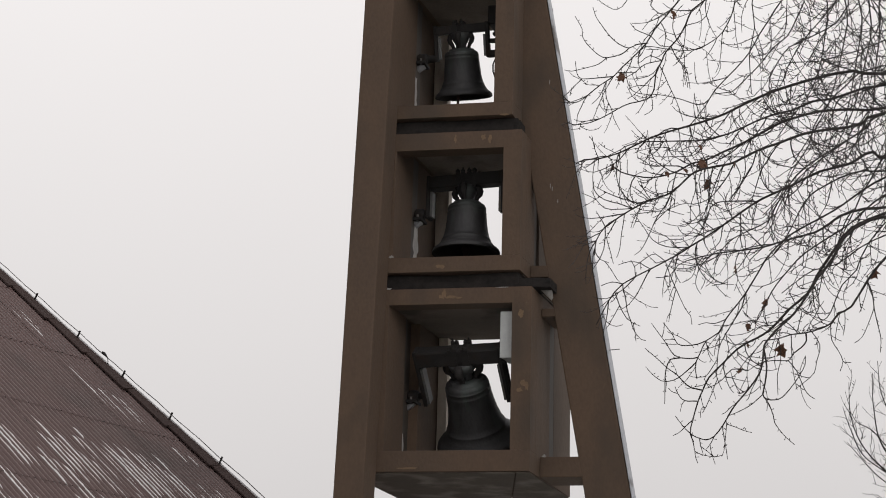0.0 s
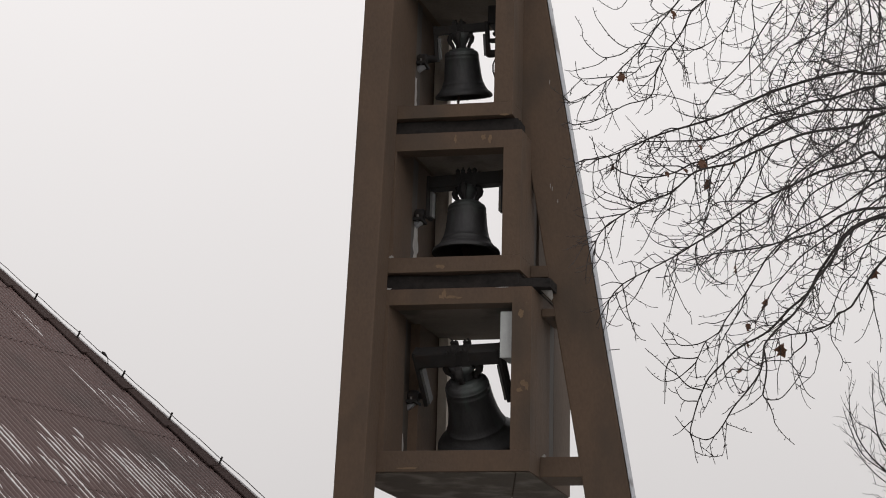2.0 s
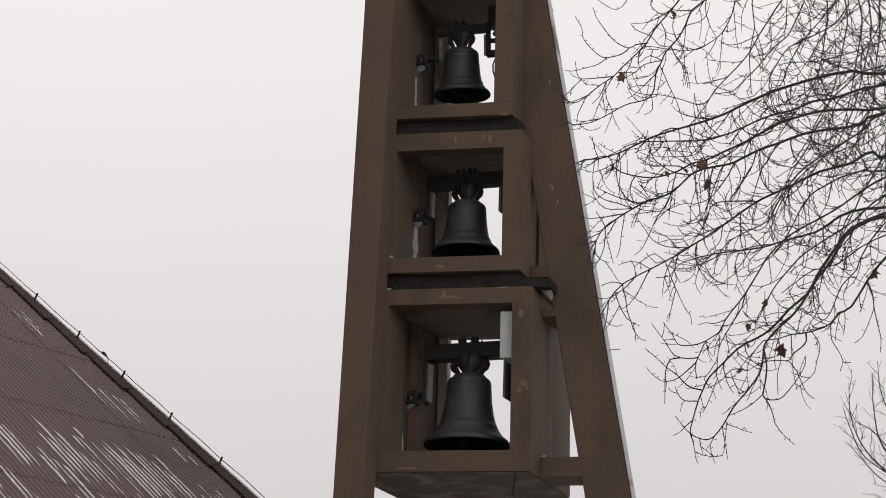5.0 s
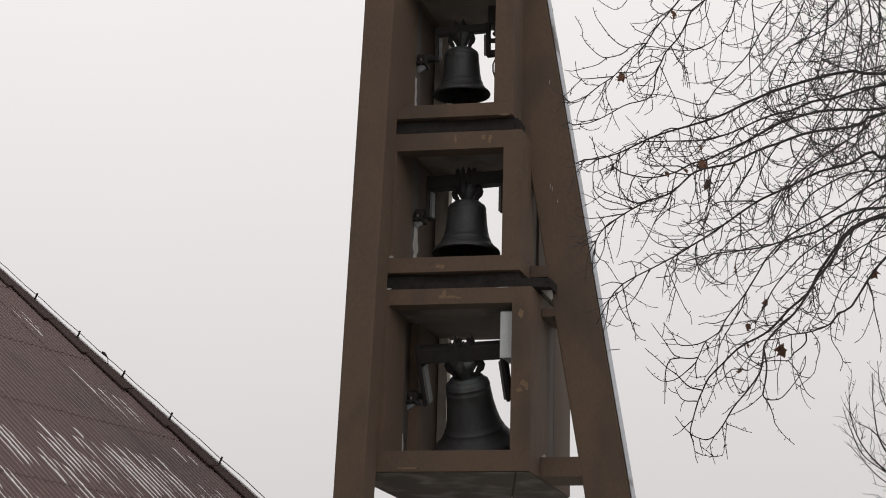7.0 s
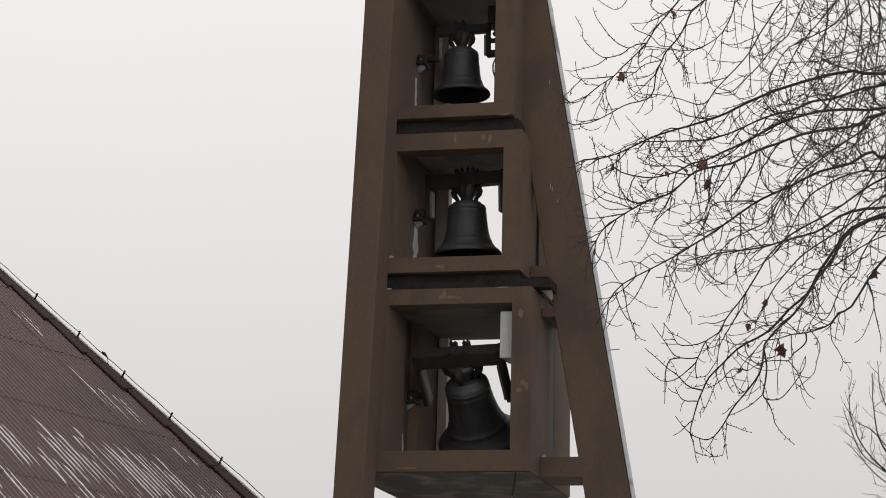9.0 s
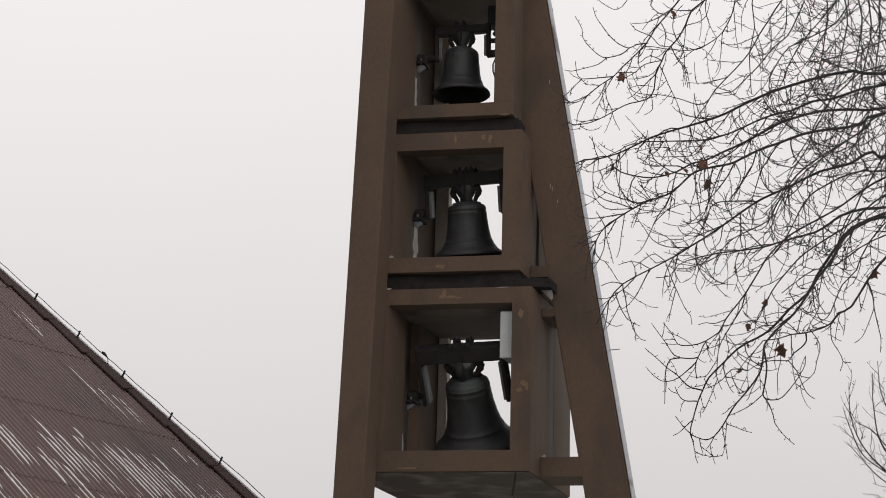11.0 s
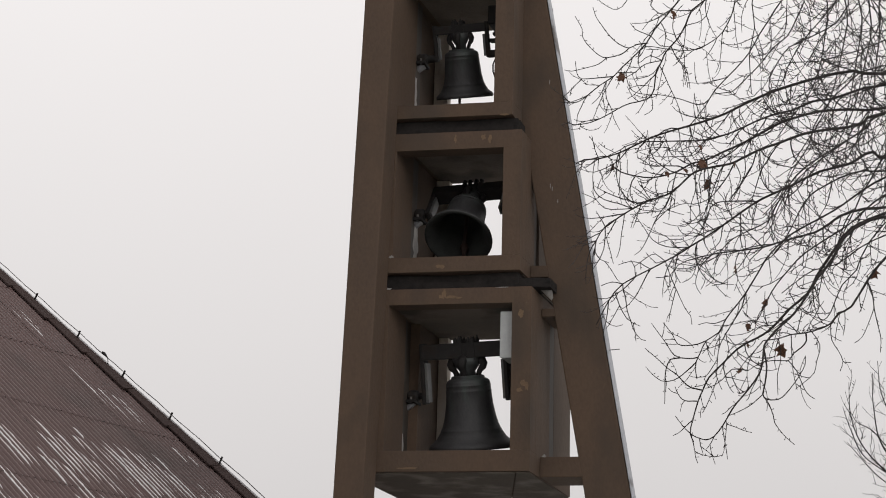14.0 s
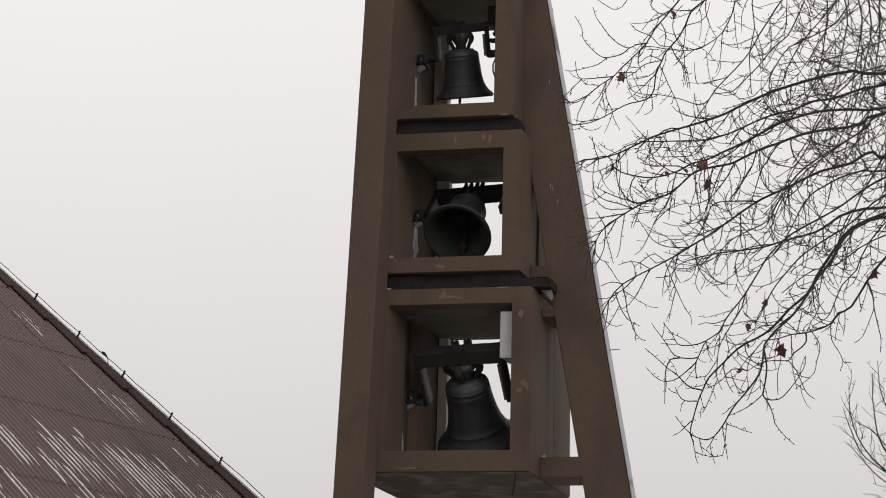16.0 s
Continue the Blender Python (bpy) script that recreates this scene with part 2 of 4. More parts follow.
chamber(8.80, 8.95, 10.42, 10.72, -0.55, 0.503, 0.705, 10.485, (-0.645, -0.480), (0.52, 0.70), 0.03)


def felt_stack(a0, a1, b0, b1, z0, z1, seed):
    """Sagging layers of old roofing felt that fill the slot between two chambers."""
    bm = bmesh.new()
    n, layers = 40, 2
    for k in range(layers):
        za, zb = z0 + (z1 - z0) * k / layers, z0 + (z1 - z0) * (k + 1) / layers + 0.001
        rows = []
        for i in range(n + 1):
            a = a0 + (a1 - a0) * i / n
            w = 0.04 * noise.noise(Vector((a * 2.2, seed + k * 0.4, 0))) + 0.012 * k
            d = 0.008 * noise.noise(Vector((a * 5.0, seed, k)))
            rows.append([bm.verts.new(T(a, b, z)) for b, z in ((b0 + w, za + d), (b1, za), (b1, zb), (b0 + w, zb + d))])
        for p, q in zip(rows, rows[1:]):
            for m in range(4):
                bm.faces.new((p[m], q[m], q[(m + 1) % 4], p[(m + 1) % 4]))
        bm.faces.new(rows[0])
        bm.faces.new(rows[-1])
    return bm


part("roofing_felt", felt_stack(-0.75, 0.78, 0.07, 1.42, 6.893, 7.06, 1.0), TAR, tower, "black sagging layers of roofing felt")
part("roofing_felt", felt_stack(0.781, 1.10, 0.075, 0.34, 6.905, 7.0, 1.0), TAR, tower, "torn black end of the felt that sticks out")
part("roofing_felt", felt_stack(-0.75, 0.74, 0.07, 1.3, 8.628, 8.79, 5.0), TAR, tower, "black sagging layers of roofing felt")
for z0, z1 in ((4.978, 5.187), (6.66, 6.75), (7.09, 7.22)):
    part("tie_beam", tbox((0.939 if z0 < 7 else 0.813), right_in((z0 + z1) / 2) + 0.06, 0.352, 0.83, z0, z1, 0.008), BROWN, tower)
part("cap", tbox(-0.85, 0.95, -0.33, 1.2, TOP, TOP + 0.12), ZINC, tower, "flat metal cap")


# ---- bells ----
def axle_turn(degrees):
    """The way an axle lies, turned from the x axis."""
    return Matrix.Rotation(radians(degrees), 4, "Z")



def bell_profile(r, h, waist):
    """Outer side from crown to lip and back up the inside; h is the height from lip to shoulder, waist widens or narrows its upper part."""
    out = [(0.0, 1.0), (0.36, 1.0), (0.40, 0.992), (0.415, 0.962), (0.465, 0.952), (0.515, 0.93), (0.538, 0.895), (0.54, 0.87), (0.546, 0.868), (0.546, 0.852), (0.541, 0.85), (0.548, 0.80), (0.555, 0.79), (0.555, 0.775), (0.551, 0.77), (0.573, 0.62), (0.61, 0.46), (0.658, 0.34), (0.70, 0.275), (0.711, 0.271), (0.72, 0.253), (0.717, 0.247), (0.785, 0.185), (0.797, 0.176), (0.807, 0.16), (0.873, 0.122), (0.945, 0.088), (0.985, 0.06), (1.0, 0.034), (0.993, 0.012), (0.97, 0.0), (0.935, 0.004), (0.88, 0.03), (0.80, 0.09), (0.70, 0.19), (0.62, 0.32), (0.56, 0.5), (0.52, 0.75), (0.5, 0.9), (0.40, 0.94), (0.0, 0.95)]
    return [(a * r * (1 + (waist - 1) * max(0.0, min(1.0, (b - 0.08) / 0.55))), b * h) for a, b in out]


def swinging_bell(a, z, turn, r, lip, crown, beam, beam_h, beam_d, arms, reach, strap_x, waist, arm_foot, tongue, label):
    """A bell under a cranked yoke. lip, crown and beam are heights from the axle; arms are the places of the yoke's two arms, reach the axle's ends."""
    at = Matrix.Translation(T(a, 0.67, z)) @ axle_turn(turn)
    bell = thing("swinging_bell", label, "bell", at, "bells of the tower")
    h = crown - lip
    outline = [(p, q + lip) for p, q in bell_profile(r, h, waist)]
    body = part("bell_body", lathe(outline[:30]), BRONZE, bell, smooth=True)
    part("bell_inside", lathe(outline[29:]), INNER, body, "dull inside of the bell, its shade put into the colour", True)
    low_beam = beam - beam_h / 2
    for s in range(4):
        g = math.pi * s / 2
        c, d = math.cos(g), math.sin(g)
        pts = [Vector((r * c * k, r * d * k, crown + q * (low_beam - crown))) for k, q in ((0.27, -0.08), (0.27, 0.10), (0.31, 0.30), (0.38, 0.48), (0.40, 0.64), (0.36, 0.82), (0.27, 0.98))]
        part("crown_loop", tube(bmesh.new(), pts, [0.075 * r, 0.065 * r, 0.07 * r, 0.09 * r, 0.10 * r, 0.11 * r, 0.10 * r], 8), BLACK, body, smooth=True)
    part("crown_post", lathe([(0, crown - 0.02), (0.22 * r, crown - 0.02), (0.18 * r, crown + 0.25 * (low_beam - crown)), (0.28 * r, crown + 0.55 * (low_beam - crown)), (0.34 * r, low_beam), (0, low_beam + 0.005)], 20), BRONZE, body, smooth=True)
    left, right = arms
    yoke = part("yoke_beam", box(left, right, -beam_d, beam_d, low_beam, beam + beam_h / 2, 0.012), BLACK, bell)
    for n, x in enumerate(strap_x):
        part("strap", box(x - 0.024, x + 0.024, -beam_d - 0.008, beam_d + 0.008, low_beam - 0.02, beam + beam_h / 2 + 0.012, 0.004), BLACK, yoke)
        for y in (-beam_d, beam_d):
            part("bolt", tube(bmesh.new(), [Vector((x, y, beam + beam_h / 2 + u)) for u in (0.0, 0.04, 0.062 + 0.01 * math.sin(4 * n + 20 * y))], [0.017, 0.016, 0.006], 8), BLACK, yoke)
            part("nut", rod((x, y, beam + beam_h / 2 + 0.012), (x, y, beam + beam_h / 2 + 0.036), 0.026, 6), BLACK, yoke)
    for s, x, far_end in ((-1, left, -reach[0]), (1, right, reach[1])):
        part("yoke_arm", box(x - 0.02, x + 0.02, 0.01 - beam_d, beam_d - 0.01, arm_foot, beam + beam_h / 2 + 0.012, 0.008), BLACK, bell)
        part("cheek_plate", box(x - s * 0.036 - 0.014, x - s * 0.036 + 0.014, 0.03 - beam_d, beam_d - 0.03, arm_foot + 0.02, low_beam - 0.03, 0.003), STEEL, bell, "bare grey steel cheek plate")
        part("axle", rod((x, 0, 0), (far_end, 0, 0), 0.034 if r > 0.35 else 0.043, 14), BLACK, bell)
    clap = part("clapper", clapper_mesh(r, lip, crown, tongue), RUST, bell, "rusty iron clapper", True, Matrix.Translation((0, 0, crown - 0.1 * h)))
    return bell, clap


def clapper_mesh(r, lip, crown, tongue):
    n = (crown - lip) * 0.9
    return lathe([(0.0, 0.0), (0.03, -0.01), (0.028, -0.05), (0.02, -0.1), (0.022, -0.7 * n), (0.08 * r, -0.80 * n), (0.125 * r, -0.88 * n), (0.13 * r, -0.92 * n), (0.085 * r, -0.98 * n), (0.05 * r, -1.04 * n), (0.045 * r, -1.13 * n - tongue), (0.0, -1.14 * n - tongue)], 20)


def bearing(a, z, turn, arm, side):
    """A bearing block on a bracket in the wall joint."""
    at = Matrix.Translation(T(a, 0.67, z)) @ axle_turn(turn) @ Matrix.Translation((side * arm, 0, 0))
    t = thing("axle_bearing", "black iron bearing block bolted on a bracket in the chamber wall", "bearing", at, "bell bearings")
    part("housing", lathe([(0, 0.06), (0.05, 0.06), (0.068, 0.035), (0.068, -0.035), (0.05, -0.06), (0, -0.06)], 20), BLACK, t, place=pose(0, 0, 0, 0, 90, 0))
    part("foot", box(-0.05, 0.05, -0.10, 0.10, -0.085, -0.05, 0.006), BLACK, t)
    part("bracket", hexa([(side * 0.08, -0.03, -0.15), (side * 0.05, -0.03, -0.15), (side * 0.05, 0.03, -0.15), (side * 0.08, 0.03, -0.15), (side * 0.10, -0.05, -0.086), (-side * 0.03, -0.05, -0.086), (-side * 0.03, 0.05, -0.086), (side * 0.10, 0.05, -0.086)], 0.004), ZINC, t, "pale galvanised bracket")
    for y in (-0.08, 0.08):
        part("bolt", rod((0, y, -0.09), (0, y, -0.02), 0.012, 8), STEEL, t)
    return t


big_bell, big_clapper = swinging_bell(0.09, 5.93, -20, 0.455, -0.58, 0.19, 0.455, 0.165, 0.09, (-0.48, 0.44), (0.62, 0.56), (-0.085, -0.045, 0.055, 0.095), 0.95, -0.09, 0.04, "large dark bronze bell swinging under a black cranked iron yoke")
mid_bell, mid_clapper = swinging_bell(0.02, 7.96, -19, 0.37, -0.495, 0.095, 0.345, 0.14, 0.08, (-0.435, 0.42), (0.54, 0.53), (-0.09, -0.03, 0.04, 0.10), 1.04, -0.06, 0.0, "medium dark bronze bell under a black cranked iron yoke")
top_bell, top_clapper = swinging_bell(-0.085, 9.80, -16, 0.322, -0.465, 0.08, 0.305, 0.095, 0.05, (-0.285, 0.31), (0.45, 0.46), (-0.055, 0.03), 1.09, -0.035, 0.11, "small greenish bronze bell swinging high under a cranked yoke")
for a, z, turn, reach in ((0.09, 5.93, -20, (0.62, 0.56)), (0.02, 7.96, -19, (0.54, 0.53)), (-0.085, 9.80, -16, (0.45, 0.46))):
    bearing(a, z, turn, reach[0], -1)
    bearing(a, z, turn, reach[1], 1)

# ringing motor and cable beside the top bell
motor = thing("ringing_motor", "black ringing motor with a chain guard on the chamber wall", "motor")
part("housing", tbox(0.235, 0.37, 0.55, 0.85, 10.13, 10.36, 0.02), BLACK, motor)
part("post", tbox(0.33, 0.36, 0.58, 0.66, 9.78, 10.13, 0.006), BLACK, motor)
for a0, z in ((0.285, 10.03), (0.25, 9.95)):
    part("bracket_arm", tbox(a0, 0.315, 0.59, 0.65, z - 0.018, z + 0.018, 0.004), BLACK, motor)
part("wall_arm", tbox(0.36, 0.503, 0.6, 0.64, 9.78, 9.83, 0.004), BLACK, motor)
cable = thing("cable", "thin black cable looping down beside the ringing motor", "cable")
part("cord", tube(bmesh.new(), [T(0.335, 0.62, 9.75), T(0.305, 0.62, 9.71), T(0.287, 0.62, 9.66), T(0.290, 0.62, 9.58), T(0.315, 0.62, 9.50), T(0.375, 0.62, 9.42), T(0.500, 0.62, 9.40)], [0.009] * 7, 6), BLACK, cable)

# grey control box inside the lower chamber
case = thing("control_box", "light grey electrical control box fixed inside the chamber", "electrical box")
part("case", tbox(0.60, 0.733, 0.10, 0.36, 6.165, 6.645, 0.008), BOXGREY, case)
part("lid", tbox(0.592, 0.73, 0.085, 0.097, 6.16, 6.65, 0.003), BOXGREY, case)

# ---- the church roof ----
RH = Vector((math.sin(radians(38)), math.cos(radians(38)), 0))
RG = Vector((math.cos(radians(38)), -math.sin(radians(38)), 0))
RD = RG * math.cos(radians(37)) - Vector((0, 0, math.sin(radians(37))))
RN = RH.cross(RD)
if RN.z < 0:
    RN = -RN
RP = Vector((-4.288, 23.107, 6.468))
wave = lambda h: 0.019 * (1 - 2 * ((1 - math.cos(2 * math.pi * h / PERIOD)) / 2) ** 1.7)
edge_h = lambda s: 1.465 + 0.092 * s
edge_s = lambda h: (h - 1.465) / 0.092


def R(h, s, n=0.0):
    """A place on the roof: h along the eaves, s down the slope, n above it."""
    return RP + h * RH + s * RD + n * RN


church = thing("church", "church with steep brown corrugated metal roof streaked with snow", "church")
PERIOD, TURNS, SHEET = 0.092, 11, 2.2


def roof_sheet(h1, s0, s1, lift):
    """A corrugated sheet, its top cut along the sloping verge."""
    bm = bmesh.new()
    rows = 2
    n = TURNS * 10
    grid = []
    for j in range(rows):
        line = []
        for i in range(n + 1):
            h = h1 - PERIOD * TURNS * i / n
            top = max(s0, edge_s(h))
            s = top + (s1 + 0.12 - top) * j if s1 + 0.12 > top else s1 + 0.12
            line.append(bm.verts.new(R(h, s, lift + wave(h) + 0.008 * j)))
        grid.append(line)
    for i in range(n):
        if edge_s(h1 - PERIOD * TURNS * i / n) > s1 + 0.1:
            continue
        bm.faces.new((grid[0][i], grid[0][i + 1], grid[1][i + 1], grid[1][i]))
    bmesh.ops.delete(bm, geom=[v for v in bm.verts if not v.link_faces], context="VERTS")
    return bm


for k in range(9):
    for row in range(-3, 3):
        h1 = 2.3 - k * PERIOD * TURNS
        s0 = -0.25 + row * SHEET
        if edge_s(h1 - PERIOD * TURNS) < s0 + SHEET:
            part("roof_sheet", roof_sheet(h1, s0, s0 + SHEET, 0.004 * (k % 2)), ROOFING, church, smooth=True)



# paint chips, lime and a perched bit of moss on the tower's front
def chip(a, z, w, h, seed, mat, name, label, b=-0.002):
    """A flat irregular patch, a few millimetres proud of the front."""
    bm = bmesh.new()
    rim = []
    for k in range(18):
        g = 2 * math.pi * k / 18
        q = 1 + 0.75 * noise.noise(Vector((math.cos(g) * 1.8, math.sin(g) * 1.8, seed)))
        rim.append((a + 0.5 * w * q * math.cos(g), z + 0.5 * h * q * math.sin(g)))
    back = [bm.verts.new(T(x, b + 0.004, y)) for x, y in rim]
    front = [bm.verts.new(T(x, b - 0.001, y)) for x, y in rim]
    bm.faces.new(front)
    for k in range(18):
        bm.faces.new((back[k], back[(k + 1) % 18], front[(k + 1) % 18], front[k]))
    part(name, bm, mat, tower, label)


for k, (a, z, w, h) in enumerate(((0.03, 6.83, 0.05, 0.09), (0.09, 6.795, 0.12, 0.035), (0.0, 6.80, 0.05, 0.04), (0.18, 6.785, 0.06, 0.02), (0.83, 6.60, 0.05, 0.07), (0.86, 5.87, 0.07, 0.05), (0.82, 5.80, 0.06, 0.04), (0.90, 5.84, 0.04, 0.08), (-0.02, 7.13, 0.08, 0.05), (0.62, 8.80, 0.09, 0.02), (0.40, 8.55, 0.05, 0.06), (0.47, 8.53, 0.04, 0.09), (0.10, 8.54, 0.03, 0.1), (-0.30, 5.01, 0.22, 0.02))):
    chip(a, z, w, h, k * 3.7, PATCH, "paint_chip", "pale ochre patch of flaked paint")
chip(-0.55, 7.25, 0.05, 0.025, 61, LIME, "lime_spot", "white lime spot")
chip(-0.56, 6.90, 0.05, 0.02, 67, LIME, "lime_spot", "white lime spot")
for k, (a, z) in enumerate(((1.02, 8.10), (1.04, 8.07), (1.10, 7.93), (1.0, 9.3))):
    chip(a, z, 0.008, 0.045, 90 + k, LIME, "scratch", "pale scratch in the paint", b=0.348)
def flap_mesh():
    """A torn triangle of sheet that hangs under the felt's end."""
    bm = bmesh.new()
    for b in (0.20, 0.206):
        bm.faces.new([bm.verts.new(T(a, b + 0.4 * (6.9 - z), z)) for a, z in ((0.975, 6.90), (1.09, 6.903), (1.095, 6.83), (1.075, 6.805))])
    bmesh.ops.bridge_loops(bm, edges=bm.edges[:])
    return bm


part("loose_flap", flap_mesh(), LIME, tower, "bent pale end of a torn sheet")
part("nail", rod(T(right_out(6.3) + 0.01, 0.40, 6.3), T(right_out(6.3) + 0.13, 0.40, 6.31), 0.004, 6), BLACK, tower, "bent wire nail in the edge strip")
chip(0.64, 6.885, 0.12, 0.008, 71, LIME, "lime_spot", "white lime spot")
chip(0.985, 5.195, 0.05, 0.03, 79, LIME, "lime_spot", "white lime spot", b=0.35)


def lime_run(a, side, b0, b1, z0, z1, seed):
    """A thin white run of lime down a wall joint, ragged at its edges."""
    bm = bmesh.new()
    rows = []
    for i in range(13):
        u = i / 12
        z = z0 + (z1 - z0) * u
        mid, half = 0.5 * (b0 + b1), 0.5 * (b1 - b0) * (0.45 + 0.55 * (1 - u)) * (1 + 0.95 * noise.noise(Vector((z * 9, seed, 0))))
        mid += 0.03 * noise.noise(Vector((z * 4, seed, 4)))
        rows.append([bm.verts.new(T(a + side * d, mid + s * half, z)) for d, s in ((0, -1), (0.004, -0.7), (0.004, 0.7), (0, 1))])
    for p, q in zip(rows, rows[1:]):
        for m in range(3):
            bm.faces.new((p[m], p[m + 1], q[m + 1], q[m]))
    part("lime_run", bm, LIME_RUN, tower, "white lime run down the wall joint")


lime_run(-0.573, 1, 0.66, 0.86, 7.24, 7.92, 3.0)
lime_run(-0.589, 1, 0.56, 0.72, 8.955, 9.55, 7.0)
lime_run(-0.594, 1, 0.58, 0.66, 5.195, 5.5, 11.0)
lime_run(0.771, 1, 0.54, 0.68, 7.24, 7.66, 17.0)
lime_run(0.898, 1, 0.60, 0.72, 6.1, 6.6, 23.0)
# verge cap, its pale lip, and the lightning wire on stand-offs
def strip(h0, h1, s0, s1, n0, n1, mat, name, parent, label="", flare=0.0):
    """A strip along the verge between h0 and h1 from its edge; flare widens its lower end."""
    c = []
    for n, rise in ((n0, 0.0), (n1, 0.035 * (h1 - h0 > 0.08))):
        for dh, s in ((h0, s0), (h1, s0), (h1, s1), (h0 - flare, s1)):
            c.append(R(edge_h(s) + dh, s, n + rise * (dh == h1)))
    return part(name, hexa(c, 0.005), mat, parent, label)


for k in range(13):
    s = -7.7 + 1.03 * k
    strip(-0.105 - 0.012 * (k % 3), 0.02, s, s + 1.06, 0.036 + 0.002 * (k % 2), 0.062 + 0.002 * (k % 2), RIDGE, "verge_cap", church, "brown sheet-metal verge cap, its shade put into the colour", 0.065 + 0.02 * math.sin(2.3 * k))
strip(0.022, 0.045, -7.7, 5.6, 0.03, 0.112, PALE, "verge_lip", church, "metal edge of the verge, paled in colour for its bright glare")
strip(-0.03, 0.018, -7.7, 5.6, -0.22, 0.044, RIDGE, "bargeboard", church)
wire = thing("lightning_conductor", "thin grey lightning wire on short black stand-offs along the verge", "lightning conductor")
bm = bmesh.new()
tube(bm, [R(edge_h(s * 0.5) + 0.01, s * 0.5, 0.175 - 0.012 * (s % 2)) for s in range(-15, 12)], [0.0065] * 27, 6)
part("wire", bm, STEEL, wire)
for k in range(12):
    s = -7.65 + k * 1.17
    part("stand_off", rod(R(edge_h(s) + 0.01, s, 0.05), R(edge_h(s) + 0.01, s - 0.02, 0.2), 0.014, 8), BLACK, wire)


s = -2.33
part("clamp", tube(bmesh.new(), [R(edge_h(s) + 0.01, s + d, 0.175 + z) for d, z in ((-0.07, 0.005), (-0.02, 0.012), (0.03, 0.008), (0.10, 0.0), (0.16, -0.05), (0.15, -0.10))], [0.010, 0.02, 0.016, 0.007, 0.005, 0.005], 8), BLACK, wire, "dark wire clamp with a loose end")


def snow_in_grooves():
    bm = bmesh.new()
    rnd = random.Random(4)
    # patches: from and to along the eaves, lowest end, longest streak, how full
    patches = ((0.36, 0.64, -2.58, 1.2, 1.0), (0.68, 0.78, -2.55, 0.35, 0.9), (0.33, 0.95, -0.24, 1.35, 0.9), (0.92, 1.1, -0.6, 0.6, 0.5), (-1.75, -0.25, 2.12, 1.7, 0.95), (-1.4, -0.7, 0.95, 0.4, 0.3),
               (-2.55, -2.15, 2.1, 1.35, 0.6), (-3.45, -2.8, 2.9, 1.0, 0.6), (-2.1, -1.6, 2.1, 1.0, 0.9), (-0.3, 0.5, 2.05, 1.75, 0.92), (0.88, 1.3, 0.66, 0.6, 0.7), (-2.2, 0.6, 3.2, 1.15, 0.7),
               (0.2, 1.0, 2.1, 0.9, 0.75), (1.0, 1.35, 1.75, 0.75, 0.85), (-6.0, -3.4, 2.1, 1.1, 0.5), (-6.0, -2.8, 4.0, 1.2, 0.8), (-2.8, 1.3, 4.25, 1.3, 0.85))
    for k in range(-58, 22):
        h = (k + 0.5) * PERIOD
        for h0, h1, lap, most, chance in patches:
            if not h0 < h < h1 or rnd.random() > chance:
                continue
            s1 = lap - 0.45 * rnd.random() ** 1.5
            s0 = s1 - most * (0.55 + 0.45 * rnd.random())
            if edge_s(h) > s0 - 0.2:
                continue
            n = 10
            w = 0.0115 + 0.0075 * rnd.random()
            a, b, c = [], [], []
            for i in range(n + 1):
                u = i / n
                s = s0 + (s1 - s0) * u
                t = w * min(1.0, 0.35 + 3.5 * u, 0.35 + 5 * (1 - u)) * (1 + 0.3 * noise.noise(Vector((s * 9, h * 9, 2))))
                a.append(bm.verts.new(R(h - t, s, wave(h - t) + 0.016)))
                b.append(bm.verts.new(R(h + t, s, wave(h + t) + 0.016)))
                c.append(bm.verts.new(R(h, s, wave(h + 0.6 * t) + 0.016)))
            for i in range(n):
                bm.faces.new((a[i], c[i], c[i + 1], a[i + 1]))
                bm.faces.new((c[i], b[i], b[i + 1], c[i + 1]))
    tagged(part("snow", bm, SNOW), "thin white streaks of snow in the roof grooves", "snow", kind="stuff")


snow_in_grooves()
# walls and the far slope of the church
up = Vector((0, 0, 1))
def wall(p, q, z0, zp, zq, thick, name):
    d = (q - p).normalized()
    n = Vector((-d.y, d.x, 0)) * thick
    f = lambda v, z: Vector((v.x, v.y, z))
    part(name, hexa([f(p, z0), f(q, z0), f(q + n, z0), f(p + n, z0), f(p, zp), f(q, zq), f(q + n, zq), f(p + n, zp)], 0.01), PLASTER, church)


e0, e1 = R(1.1, 4.6), R(-8.4, 4.6)
r0, r1 = R(0.2, -7.4), R(-8.4, -7.4)
wall(e1 - RG * 0.5, e0 - RG * 0.5, -0.2, e0.z + 0.15, e0.z + 0.15, 0.35, "side_wall")
bm = bmesh.new()
b0, b1 = e0 - RG * 0.6, e1 - RG * 0.6
o = -RG * 17.0
for base in (b0 - RH * 0.1, b1):
    v = [bm.verts.new(w) for w in (Vector((base.x, base.y, -0.2)), Vector((base.x, base.y, e0.z + 0.1)), base - RG * 8.9 + up * (r0.z - e0.z - 0.45), Vector((base.x + o.x, base.y + o.y, e0.z + 0.1)), Vector((base.x + o.x, base.y + o.y, -0.2)))]
    bm.faces.new(v)
bmesh.ops.solidify(bm, geom=bm.faces[:], thickness=0.3)
part("gable_wall", bm, PLASTER, church)
